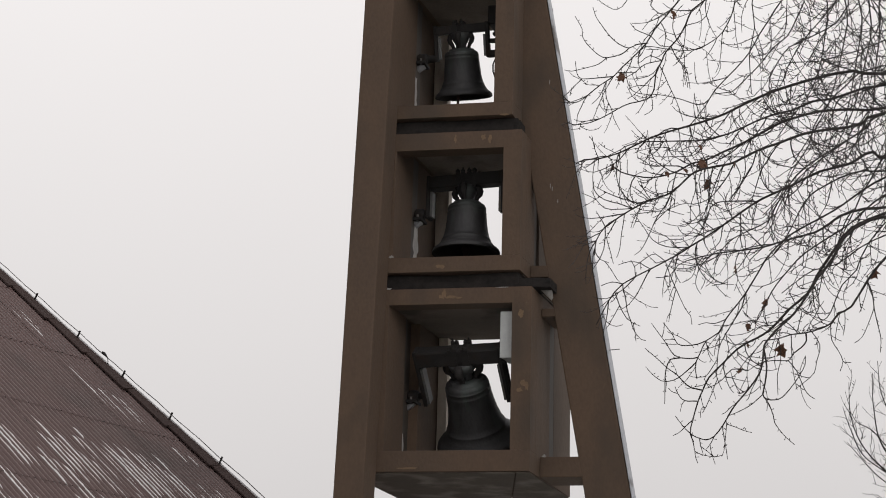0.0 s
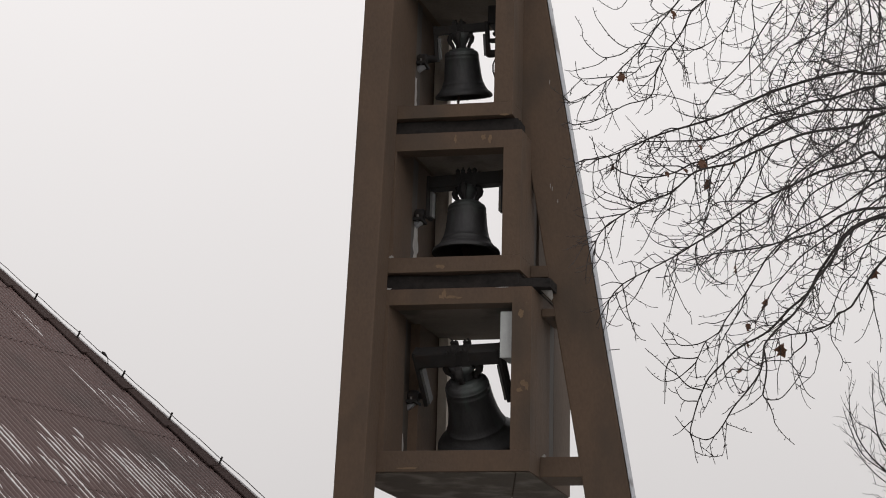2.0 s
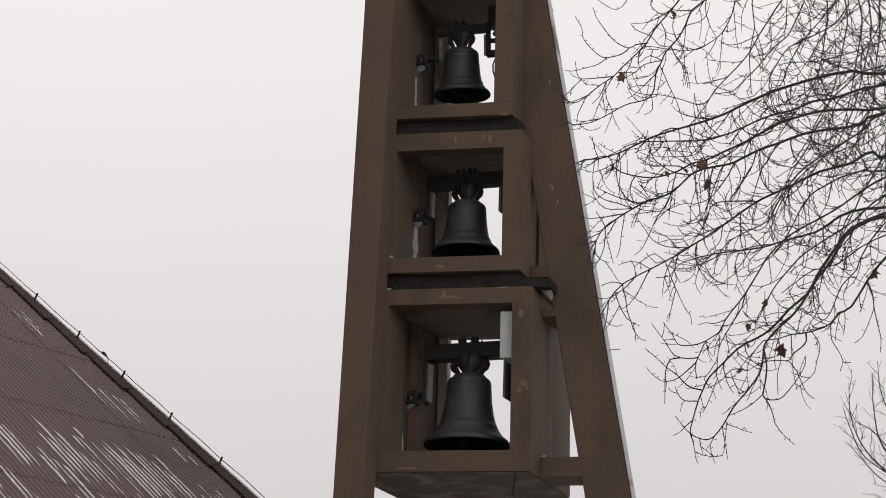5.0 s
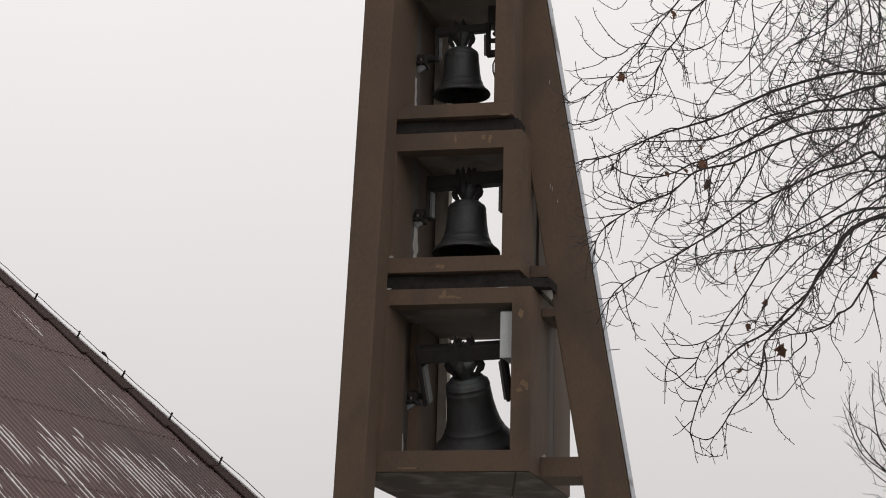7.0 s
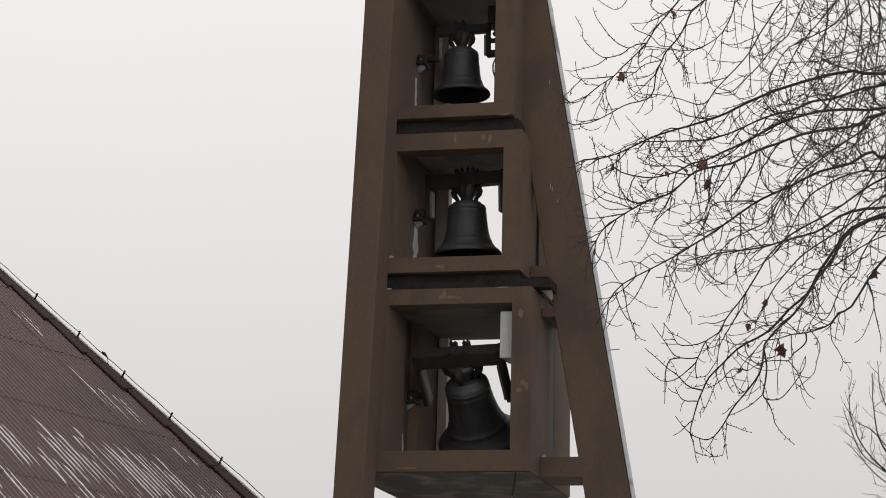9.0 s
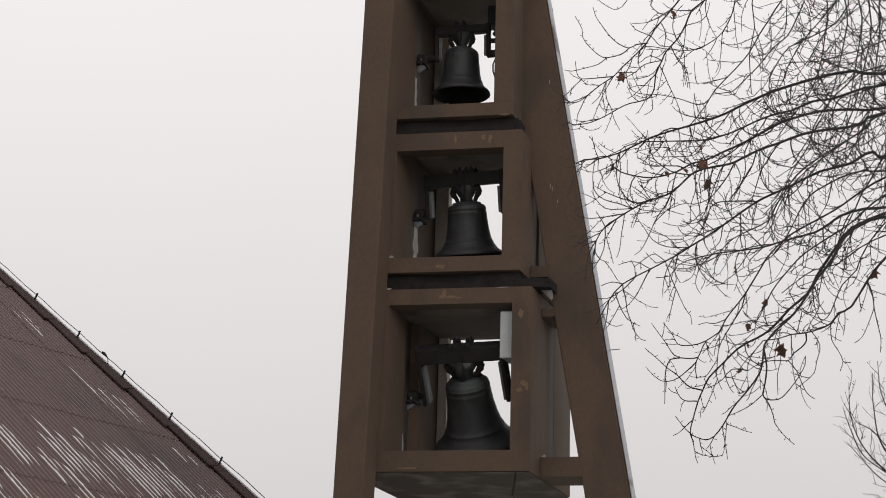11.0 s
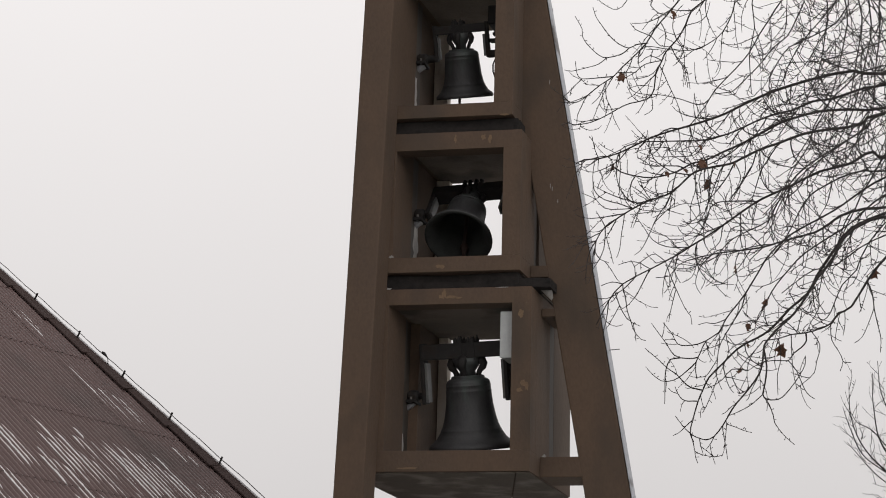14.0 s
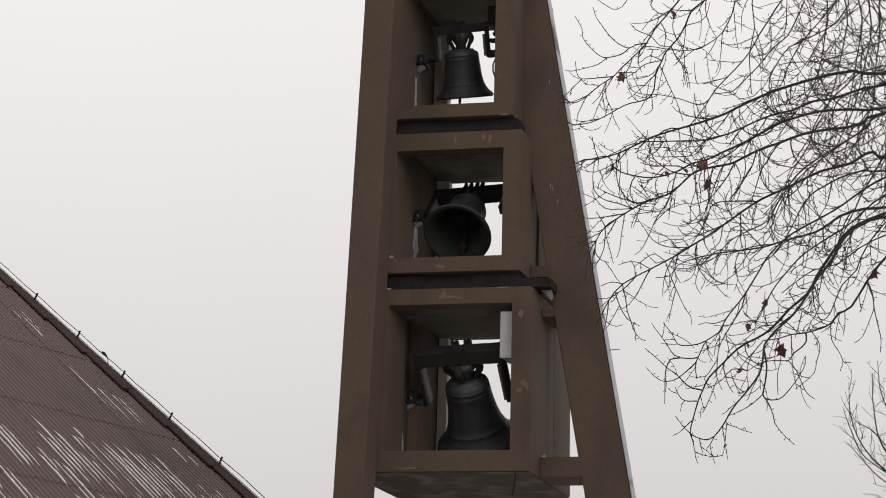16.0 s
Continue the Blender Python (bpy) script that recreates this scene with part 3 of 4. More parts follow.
part("far_roof", hexa([r0 + RG * 0.02, r1, r1 - RG * 10 - up * 7.4, r0 - RG * 10 - up * 7.4] + [w + up * 0.08 for w in (r0 + RG * 0.02, r1, r1 - RG * 10 - up * 7.4, r0 - RG * 10 - up * 7.4)], 0), ROOFING, church)


# ---- trees ----
def smooth_path(points, step):
    """Evenly spaced points on a smooth curve through the given ones."""
    p = [2 * points[0] - points[1]] + list(points) + [2 * points[-1] - points[-2]]
    out = []
    for i in range(1, len(p) - 2):
        n = max(2, int((p[i + 1] - p[i]).length / step))
        for k in range(n):
            t = k / n
            out.append(0.5 * (2 * p[i] + (p[i + 1] - p[i - 1]) * t + (2 * p[i - 1] - 5 * p[i] + 4 * p[i + 1] - p[i + 2]) * t * t + (3 * p[i] - p[i - 1] - 3 * p[i + 1] + p[i + 2]) * t ** 3))
    return out + [points[-1]]


def shoot(rnd, start, way, length, r, droop, lift, sides, bm, tip=0.0021):
    """A side branch that sags, curves and turns up at its tip. Returns its points."""
    n = max(5, int(length / 0.045))
    r = min(r, 0.0018 + 0.011 * length)
    pts, d, p = [start], way.normalized(), start.copy()
    curl = rnd.gauss(0, 0.13)
    hook = rnd.uniform(0.4, 1.5)
    for i in range(n):
        u = i / n
        d = Matrix.Rotation(curl * (1.3 - u) + rnd.gauss(0, 0.07), 3, "Y") @ d
        d = d + Vector((0, rnd.gauss(0, 0.06), -droop * (1 - u) ** 2 * 0.11 + lift * hook * u * u * 0.24))
        d.normalize()
        p = p + d * (length / n)
        pts.append(p.copy())
    tube(bm, pts, [max(tip, r + (tip - r) * (i / n) ** 0.9) for i in range(n + 1)], sides)
    return pts


def spurs(rnd, bm, pts, gap, size):
    """Short bud-bearing spurs along a twig."""
    for a, b in zip(pts, pts[1:]):
        if rnd.random() < (b - a).length / gap:
            d = (b - a).normalized()
            side = Vector((rnd.uniform(-1, 1), rnd.uniform(-0.6, 0.6), rnd.uniform(-0.5, 1))).normalized()
            w = (d * 0.5 + side).normalized() * size * rnd.uniform(0.5, 1.5)
            tube(bm, [a, a + w * 0.6, a + w * 0.8, a + w], [0.0019, 0.0018, 0.0034, 0.0016], 4)


def limb(tree, seed, pts, r, gap=0.084, long=0.82, droop=1.1, lift=1.35, from_u=0.0, fine=1.0, slim=1.0):
    """A limb with its side branches as one part, and its twigs as another."""
    rnd = random.Random(seed)
    path = smooth_path(pts, 0.09)
    n = len(path)
    path = [p + 0.012 * noise.noise_vector(p * 1.7) for p in path]
    wood, twig = bmesh.new(), bmesh.new()
    tube(wood, path, [r * (1 - 0.92 * (i / (n - 1)) ** 0.85) + 0.0024 for i in range(n)], 8)
    walked = 0.0
    for i in range(1, n - 1):
        walked += (path[i] - path[i - 1]).length
        u = i / (n - 1)
        if u < from_u or walked < gap * rnd.uniform(0.5, 1.5):
            continue
        walked = 0.0
        d = (path[i + 1] - path[i - 1]).normalized()
        side = 1 if rnd.random() < 0.5 else -1
        turn = Matrix.Rotation(side * radians(rnd.uniform(18, 55)), 3, "Y") @ Matrix.Rotation(radians(rnd.uniform(-40, 40)), 3, "Z")
        length = long * (0.22 + rnd.random() ** 1.7 * 1.2) * (1.15 - 0.62 * u)
        q = shoot(rnd, path[i], turn @ d, length, slim * (min(0.0056, r * 0.45) * (1 - 0.4 * u) + 0.0010), droop, lift, 5, wood)
        spurs(rnd, twig, q, 0.065 / fine, 0.026)
        for j in range(2, len(q) - 1):
            if rnd.random() < 0.44 * fine:
                e = (q[j + 1] - q[j]).normalized()
                t2 = Matrix.Rotation((1 if rnd.random() < 0.5 else -1) * radians(rnd.uniform(22, 60)), 3, "Y") @ Matrix.Rotation(radians(rnd.uniform(-45, 45)), 3, "Z")
                w = shoot(rnd, q[j], t2 @ e, rnd.uniform(0.06, 0.30), 0.0029 * slim, droop * 0.5, lift, 4, twig)
                spurs(rnd, twig, w, 0.055 / fine, 0.02)
    b = part("branch", wood, BARK, tree, smooth=True)
    t = part("twig_spray", twig, TWIG, tree, "fine dark budded twigs")
    t["kind"] = "stuff"
    return path


near_tree = thing("bare_tree", "bare winter tree with drooping dark branches and few withered leaves", "tree", group="bare trees")
TRUNK = Vector((4.9, 11.6, 0))
bm = bmesh.new()
tube(bm, [TRUNK + Vector((0.05 * math.sin(z), 0.04 * math.cos(1.3 * z), z - 0.3)) for z in (0, 0.4, 1, 2, 3, 4, 5, 6, 7, 8, 9.2)], [0.42, 0.31, 0.26, 0.24, 0.225, 0.21, 0.19, 0.16, 0.12, 0.08, 0.03], 14)
part("trunk", bm, BARK, near_tree, smooth=True)
HANGING = []


def hang(y, r, *xz, root=None, seed=1, **how):
    """A limb from the trunk through places (x, z) at about the depth y."""
    pts = [Vector((x, y + 0.02 * math.sin(1.1 * i + seed), z)) for i, (x, z) in enumerate(xz)]
    if root is None:
        root = xz[0][1] + 0.1
    first = pts[0]
    start = TRUNK + Vector((0, 0, root))
    mid = start.lerp(first, 0.5) + Vector((0.1, 0, 0.18))
    u = ((first - start).length) / ((first - start).length + sum((b - a).length for a, b in zip(pts, pts[1:])))
    HANGING.extend(limb(near_tree, seed, [start, mid] + pts, r * 0.92, from_u=u * 0.75, **how))


hang(11.5, 0.018, (3.084, 6.727), (2.853, 6.737), (2.612, 6.686), (2.412, 6.628), (2.251, 6.567), (2.050, 6.457), (1.930, 6.385), (1.771, 6.321), (1.612, 6.269), (1.454, 6.213), (1.336, 6.150), (1.198, 6.070), (1.061, 6.020), (0.963, 6.013), (0.905, 5.986), seed=500, gap=0.05, long=0.52, droop=1.2, lift=1.5)
hang(11.75, 0.015, (3.147, 6.750), (2.991, 6.723), (2.868, 6.684), (2.745, 6.645), (2.622, 6.619), (2.457, 6.531), (2.335, 6.492), (2.213, 6.445), (2.050, 6.366), (1.948, 6.328), (1.847, 6.291), (1.646, 6.267), (1.445, 6.252), (1.365, 6.258), seed=501, gap=0.05, long=0.52, droop=1.2, lift=1.5)
hang(11.25, 0.016, (3.004, 6.359), (2.896, 6.347), (2.741, 6.350), (2.546, 6.323), (2.351, 6.254), (2.233, 6.201), (2.077, 6.113), (1.960, 6.056), (1.882, 6.020), (1.766, 5.951), (1.650, 5.907), (1.554, 5.846), (1.401, 5.809), (1.286, 5.826), (1.191, 5.851), (1.115, 5.898), seed=502, gap=0.05, long=0.52, droop=1.2, lift=1.5)
hang(11.1, 0.016, (2.963, 6.266), (2.815, 6.200), (2.699, 6.155), (2.545, 6.122), (2.392, 6.084), (2.238, 6.026), (2.085, 5.973), (1.931, 5.887), (1.855, 5.856), (1.703, 5.811), (1.627, 5.769), (1.551, 5.694), (1.475, 5.640), (1.362, 5.600), (1.249, 5.533), (1.137, 5.450), (1.062, 5.393), (1.006, 5.301), (0.999, 5.203), seed=503, gap=0.05, long=0.52, droop=1.2, lift=1.5)
hang(11.6, 0.016, (3.167, 6.138), (2.991, 6.183), (2.890, 6.129), (2.808, 6.071), (2.609, 6.014), (2.408, 5.912), (2.288, 5.858), (2.169, 5.791), (2.049, 5.696), (1.929, 5.598), (1.811, 5.512), (1.693, 5.438), (1.614, 5.383), (1.420, 5.267), (1.226, 5.148), (1.129, 5.024), (1.052, 4.862), seed=504, gap=0.05, long=0.52, droop=1.2, lift=1.5)
hang(11.4, 0.010, (3.108, 5.976), (2.875, 5.961), (2.717, 5.902), (2.598, 5.836), (2.499, 5.772), (2.418, 5.647), (2.356, 5.523), (2.296, 5.420), (2.236, 5.338), seed=505, gap=0.07, long=0.38, droop=1.1, lift=1.4)
hang(11.3, 0.017, (3.067, 5.673), (2.837, 5.645), (2.682, 5.592), (2.604, 5.537), (2.506, 5.474), (2.372, 5.429), (2.256, 5.386), (2.142, 5.342), (1.989, 5.318), (1.876, 5.306), (1.743, 5.278), (1.629, 5.239), seed=506, gap=0.05, long=0.52, droop=1.2, lift=1.5)
hang(11.4, 0.014, (3.198, 5.488), (2.992, 5.341), (2.858, 5.173), (2.752, 4.996), (2.662, 4.938), (2.603, 4.862), (2.529, 4.821), (2.434, 4.790), (2.340, 4.780), (2.256, 4.750), (2.150, 4.727), seed=507, gap=0.085, long=0.29, droop=1.2, lift=1.6)
hang(11.6, 0.016, (3.267, 5.784), (3.060, 5.724), (2.828, 5.617), (2.725, 5.491), (2.643, 5.374), (2.561, 5.250), (2.498, 5.127), (2.379, 5.023), (2.268, 4.900), (2.189, 4.830), (2.104, 4.776), (2.007, 4.713), (1.909, 4.612), (1.816, 4.519), (1.773, 4.433), (1.738, 4.354), (1.698, 4.218), (1.681, 4.129), (1.707, 4.073), seed=508, gap=0.085, long=0.29, droop=1.2, lift=1.6)
hang(11.25, 0.013, (3.166, 5.618), (2.859, 5.556), (2.683, 5.423), (2.589, 5.253), (2.483, 5.116), (2.403, 4.981), (2.324, 4.870), (2.229, 4.782), (2.144, 4.683), (2.120, 4.625), (2.111, 4.548), (2.090, 4.464), (2.014, 4.356), (1.931, 4.260), (1.881, 4.183), (1.836, 4.107), (1.776, 4.031), (1.725, 4.011), (1.688, 4.025), seed=509, gap=0.085, long=0.29, droop=1.2, lift=1.6)
hang(11.45, 0.009, (3.161, 5.997), (2.681, 5.693), (2.365, 5.499), (2.207, 5.333), (2.146, 5.231), (2.047, 5.068), (1.969, 4.967), (1.910, 4.886), (1.859, 4.786), (1.775, 4.725), (1.735, 4.646), (1.708, 4.587), (1.704, 4.529), (1.710, 4.471), seed=510, gap=0.085, long=0.29, droop=1.2, lift=1.6)
hang(11.7, 0.008, (3.296, 5.841), (2.965, 5.540), (2.862, 5.331), (2.756, 5.225), (2.692, 5.081), (2.650, 4.999), (2.551, 4.936), seed=511, gap=0.085, long=0.29, droop=1.2, lift=1.6)
hang(11.3, 0.009, (3.113, 5.816), (2.717, 5.520), (2.425, 5.311), (2.327, 5.209), (2.229, 5.088), (2.169, 4.988), (2.110, 4.869), (2.071, 4.810), seed=512, gap=0.085, long=0.29, droop=1.2, lift=1.6)
hang(11.6, 0.010, (3.096, 6.477), (2.960, 6.365), (2.735, 6.209), (2.572, 6.098), (2.450, 5.988), (2.347, 5.839), (2.285, 5.733), (2.243, 5.649), (2.124, 5.583), (2.006, 5.518), (1.926, 5.433), (1.854, 5.309), seed=513, gap=0.05, long=0.52, droop=1.2, lift=1.5)
hang(11.4, 0.007, (3.132, 6.438), (2.848, 6.239), (2.647, 6.086), (2.487, 5.957), (2.366, 5.829), (2.285, 5.704), (2.223, 5.539), (2.239, 5.438), seed=514, gap=0.07, long=0.38, droop=1.1, lift=1.4)
hang(11.2, 0.007, (2.975, 6.643), (2.736, 6.509), (2.595, 6.358), (2.492, 6.189), (2.449, 6.044), (2.368, 5.918), (2.308, 5.815), (2.247, 5.692), (2.129, 5.548), seed=515, gap=0.07, long=0.38, droop=1.1, lift=1.4)
hang(11.5, 0.009, (3.190, 6.311), (3.055, 6.138), (2.936, 5.925), (2.872, 5.819), (2.829, 5.715), (2.765, 5.590), (2.722, 5.486), (2.680, 5.384), (2.617, 5.261), seed=516, gap=0.07, long=0.38, droop=1.1, lift=1.4)
hang(11.3, 0.008, (3.251, 5.537), (2.973, 5.468), (2.786, 5.363), (2.630, 5.238), (2.477, 5.194), (2.361, 5.112), (2.264, 5.030), seed=517, gap=0.05, long=0.52, droop=1.2, lift=1.5)
hang(11.5, 0.009, (2.604, 7.560), (2.372, 7.283), (2.288, 7.147), (2.203, 7.013), (2.119, 6.857), (2.016, 6.723), (1.915, 6.612), (1.862, 6.546), (1.812, 6.458), (1.732, 6.349), (1.671, 6.271), root=8.0, seed=540, gap=0.07, long=0.38, droop=1.1, lift=1.4)
hang(11.7, 0.008, (2.691, 7.665), (2.578, 7.387), (2.511, 7.227), (2.445, 7.091), (2.341, 6.998), (2.235, 6.862), (2.131, 6.749), (2.048, 6.658), (2.007, 6.635), (1.894, 6.610), root=7.9, seed=541, gap=0.07, long=0.38, droop=1.1, lift=1.4)
hang(11.3, 0.010, (1.840, 7.432), (1.698, 7.295), (1.596, 7.139), (1.516, 7.027), (1.436, 6.929), (1.376, 6.828), (1.277, 6.718), (1.198, 6.630), (1.140, 6.556), (1.042, 6.485), (0.964, 6.419), (0.906, 6.379), (0.848, 6.369), (0.770, 6.396), root=8.4, seed=542, gap=0.085, long=0.29, droop=1.2, lift=1.6)
hang(11.4, 0.010, (2.058, 7.535), (1.914, 7.374), (1.811, 7.216), (1.709, 7.125), (1.668, 7.014), (1.607, 6.903), (1.526, 6.805), (1.494, 6.727), (1.445, 6.618), (1.433, 6.511), (1.385, 6.445), (1.267, 6.412), (1.189, 6.367), (1.110, 6.310), (0.993, 6.251), (0.876, 6.239), (0.848, 6.268), root=8.3, seed=543, gap=0.085, long=0.29, droop=1.2, lift=1.6)
hang(11.6, 0.008, (2.177, 7.642), (2.070, 7.480), (2.046, 7.321), (2.023, 7.209), (1.960, 7.073), (1.877, 6.982), (1.795, 6.922), (1.714, 6.897), (1.573, 6.906), root=8.2, seed=544, gap=0.07, long=0.38, droop=1.1, lift=1.4)
hang(11.3, 0.007, (2.915, 7.379), (2.786, 7.156), (2.701, 7.022), (2.580, 6.945), (2.459, 6.876), (2.359, 6.817), (2.277, 6.707), (2.215, 6.578), (2.219, 6.472), (2.246, 6.326), root=7.8, seed=545, gap=0.05, long=0.52, droop=1.2, lift=1.5)
hang(11.5, 0.008, (3.311, 7.093), (3.097, 6.998), (2.942, 6.927), (2.739, 6.855), (2.617, 6.808), (2.417, 6.792), (2.296, 6.767), root=7.3, seed=546, gap=0.05, long=0.52, droop=1.2, lift=1.5)
hang(11.7, 0.008, (2.894, 7.580), (2.973, 7.491), (3.072, 7.404), (3.116, 7.292), (3.081, 7.156), (3.014, 7.043), (2.928, 6.929), (2.862, 6.816), (2.776, 6.682), root=7.9, seed=547, gap=0.05, long=0.52, droop=1.2, lift=1.5)
hang(11.4, 0.007, (2.862, 7.472), (2.732, 7.246), (2.626, 7.089), (2.481, 6.910), (2.397, 6.777), (2.333, 6.625), (2.368, 6.477), (2.287, 6.411), root=7.9, seed=548, gap=0.05, long=0.52, droop=1.2, lift=1.5)
hang(11.2, 0.007, (2.160, 7.392), (2.116, 7.215), (2.093, 7.085), (2.108, 6.913), (2.072, 6.741), (2.072, 6.572), (2.076, 6.425), root=8.2, seed=549, gap=0.07, long=0.38, droop=1.1, lift=1.4)
for k in range(6):
    x = 2.62 + 0.12 * k
    hang(11.2 + 0.1 * k, 0.009, (x + 0.1, 7.5), (x + 0.04 * math.sin(k), 7.0), (x - 0.12, 6.5 - 0.1 * (k % 3)), (x - 0.38, 6.1 - 0.15 * (k % 2)), root=7.5, seed=40 + k, gap=0.06, long=0.5)
HOOKS = []


def hook(y, r, *xz, seed=1):
    """A drooping shoot that leaves the nearest limb and hangs through places (x, z)."""
    rnd = random.Random(seed)
    pts = [Vector((x, y + 0.015 * math.sin(1.3 * i + seed), z)) for i, (x, z) in enumerate(xz)]
    pts[0] = min(HANGING + HOOKS, key=lambda p: (p - pts[0]).length).copy()
    path = [p + 0.012 * noise.noise_vector(p * 4.0) for p in smooth_path(pts, 0.035)]
    path[0] = pts[0]
    n = len(path) - 1
    bm = bmesh.new()
    tube(bm, path, [r + (0.0022 - r) * (i / n) ** 0.9 for i in range(n + 1)], 6)
    spurs(rnd, bm, path[1:], 0.08, 0.017)
    for i in range(2, n):
        if rnd.random() < 0.10:
            d = (path[i + 1] - path[i - 1]).normalized()
            turn = Matrix.Rotation((1 if rnd.random() < 0.5 else -1) * radians(rnd.uniform(25, 60)), 3, "Y")
            spurs(rnd, bm, shoot(rnd, path[i], turn @ d, rnd.uniform(0.05, 0.2), 0.0028, 0.5, 1.0, 4, bm), 0.08, 0.015)
    HOOKS.extend(path)
    part("branch", bm, BARK, near_tree, smooth=True)


hook(11.25, 0.0065, (2.120, 4.632), (2.132, 4.511), (2.118, 4.397), (2.108, 4.329), (2.133, 4.299), (2.184, 4.293), (2.225, 4.310), (2.271, 4.364), (2.321, 4.433), (2.352, 4.480), (2.384, 4.538), (2.389, 4.595), seed=600)
hook(11.4, 0.0060, (2.446, 4.791), (2.436, 4.732), (2.405, 4.692), (2.347, 4.652), (2.308, 4.600), (2.214, 4.590), (2.120, 4.568), (2.044, 4.527), seed=601)
hook(11.4, 0.0036, (2.308, 4.600), (2.362, 4.537), (2.397, 4.461), (2.431, 4.378), (2.474, 4.337), seed=602)
hook(11.4, 0.0038, (2.599, 4.854), (2.610, 4.757), (2.648, 4.680), (2.664, 4.604), (2.642, 4.534), seed=603)
hook(11.4, 0.0030, (2.664, 4.604), (2.690, 4.601), (2.720, 4.598), seed=604)
hook(11.5, 0.0050, (2.541, 5.190), (2.552, 5.059), (2.537, 4.979), (2.489, 4.898), (2.459, 4.819), seed=605)
hook(11.45, 0.0042, (1.782, 4.737), (1.718, 4.704), (1.642, 4.694), (1.586, 4.708), (1.549, 4.777), (1.482, 4.853), seed=606)
hook(11.45, 0.0046, (1.720, 4.615), (1.641, 4.608), (1.566, 4.629), (1.510, 4.717), (1.454, 4.786), (1.406, 4.839), seed=607)
hook(11.45, 0.0050, (1.585, 4.626), (1.539, 4.598), (1.508, 4.523), (1.496, 4.427), (1.487, 4.292), seed=608)
hook(11.6, 0.0050, (1.769, 4.432), (1.697, 4.442), (1.641, 4.487), (1.596, 4.532), (1.528, 4.573), (1.453, 4.649), (1.389, 4.714), seed=609)
hook(11.45, 0.0044, (1.716, 4.595), (1.640, 4.527), (1.583, 4.475), (1.526, 4.447), (1.470, 4.445), (1.414, 4.489), (1.370, 4.538), seed=610)
hook(11.6, 0.0042, (1.742, 4.366), (1.677, 4.348), (1.632, 4.358), (1.602, 4.396), (1.584, 4.450), seed=611)
hook(11.25, 0.0038, (1.688, 4.018), (1.641, 4.046), (1.598, 4.082), (1.570, 4.125), (1.537, 4.173), seed=612)
hook(11.25, 0.0034, (1.688, 4.021), (1.688, 3.973), (1.705, 3.929), seed=613)
hook(11.25, 0.0038, (1.836, 4.119), (1.842, 4.052), (1.851, 3.978), (1.861, 3.897), seed=614)
hook(11.25, 0.0034, (2.108, 4.325), (2.048, 4.274), (1.992, 4.235), (1.918, 4.192), (1.874, 4.172), seed=615)
hook(11.25, 0.0038, (2.115, 4.314), (2.147, 4.266), (2.171, 4.192), (2.173, 4.144), (2.201, 4.100), (2.250, 4.053), (2.307, 4.007), seed=616)
hook(11.5, 0.0040, (1.207, 5.137), (1.242, 5.038), (1.245, 4.939), (1.271, 4.861), (1.298, 4.803), (1.347, 4.753), (1.381, 4.742), seed=617)
hook(11.45, 0.0045, (2.031, 5.048), (2.018, 4.968), (1.967, 4.888), (1.908, 4.788), (1.868, 4.709), (1.848, 4.611), (1.838, 4.495), (1.815, 4.467), seed=618)
hook(11.4, 0.0038, (2.026, 4.565), (1.932, 4.524), (1.874, 4.457), (1.817, 4.417), (1.761, 4.396), seed=619)
hook(11.4, 0.0048, (2.862, 5.174), (2.884, 5.079), (2.895, 4.981), (2.919, 4.864), (2.930, 4.767), (2.921, 4.662), seed=620)
hook(11.4, 0.0034, (2.890, 4.961), (2.855, 4.862), (2.814, 4.775), (2.759, 4.734), seed=621)
hook(11.4, 0.0030, (2.717, 4.971), (2.700, 4.857), (2.686, 4.790), seed=622)
hook(11.45, 0.0034, (1.921, 4.894), (1.834, 4.856), (1.777, 4.854), (1.720, 4.833), seed=623)
hook(11.5, 0.0034, (1.605, 5.129), (1.634, 4.971), (1.671, 4.913), (1.685, 4.846), seed=624)
hook(11.5, 0.0034, (1.586, 5.129), (1.550, 4.988), (1.531, 4.928), (1.526, 4.877), seed=625)
hook(11.4, 0.0036, (2.150, 4.727), (2.065, 4.624), (2.033, 4.527), (2.044, 4.393), seed=626)
hook(11.5, 0.0036, (2.123, 4.722), (2.037, 4.610), (1.967, 4.511), (1.910, 4.498), seed=627)
hook(11.5, 0.0034, (2.544, 4.849), (2.548, 4.743), (2.524, 4.625), (2.503, 4.547), (2.436, 4.487), (2.371, 4.434), seed=628)
hook(11.4, 0.0034, (2.332, 4.780), (2.336, 4.652), (2.336, 4.536), (2.357, 4.402), seed=629)
hook(11.4, 0.0030, (2.275, 4.747), (2.259, 4.611), (2.230, 4.494), (2.229, 4.360), seed=630)
hook(11.3, 0.0030, (2.099, 4.477), (2.041, 4.369), (2.021, 4.312), (2.010, 4.300), seed=631)
hook(11.4, 0.0034, (2.355, 4.905), (2.278, 4.864), (2.184, 4.853), (2.090, 4.878), (2.014, 4.848), seed=632)
hook(11.6, 0.0034, (2.268, 4.896), (2.164, 4.877), (2.066, 4.794), (1.988, 4.744), (1.930, 4.691), seed=633)
hook(11.6, 0.0034, (2.104, 4.772), (1.989, 4.752), (1.913, 4.790), (1.844, 4.776), seed=634)
hook(11.5, 0.0030, (1.915, 4.763), (1.933, 4.685), (1.905, 4.606), (1.873, 4.527), seed=635)
hook(11.5, 0.0030, (1.780, 4.602), (1.797, 4.525), (1.766, 4.478), (1.796, 4.425), seed=636)
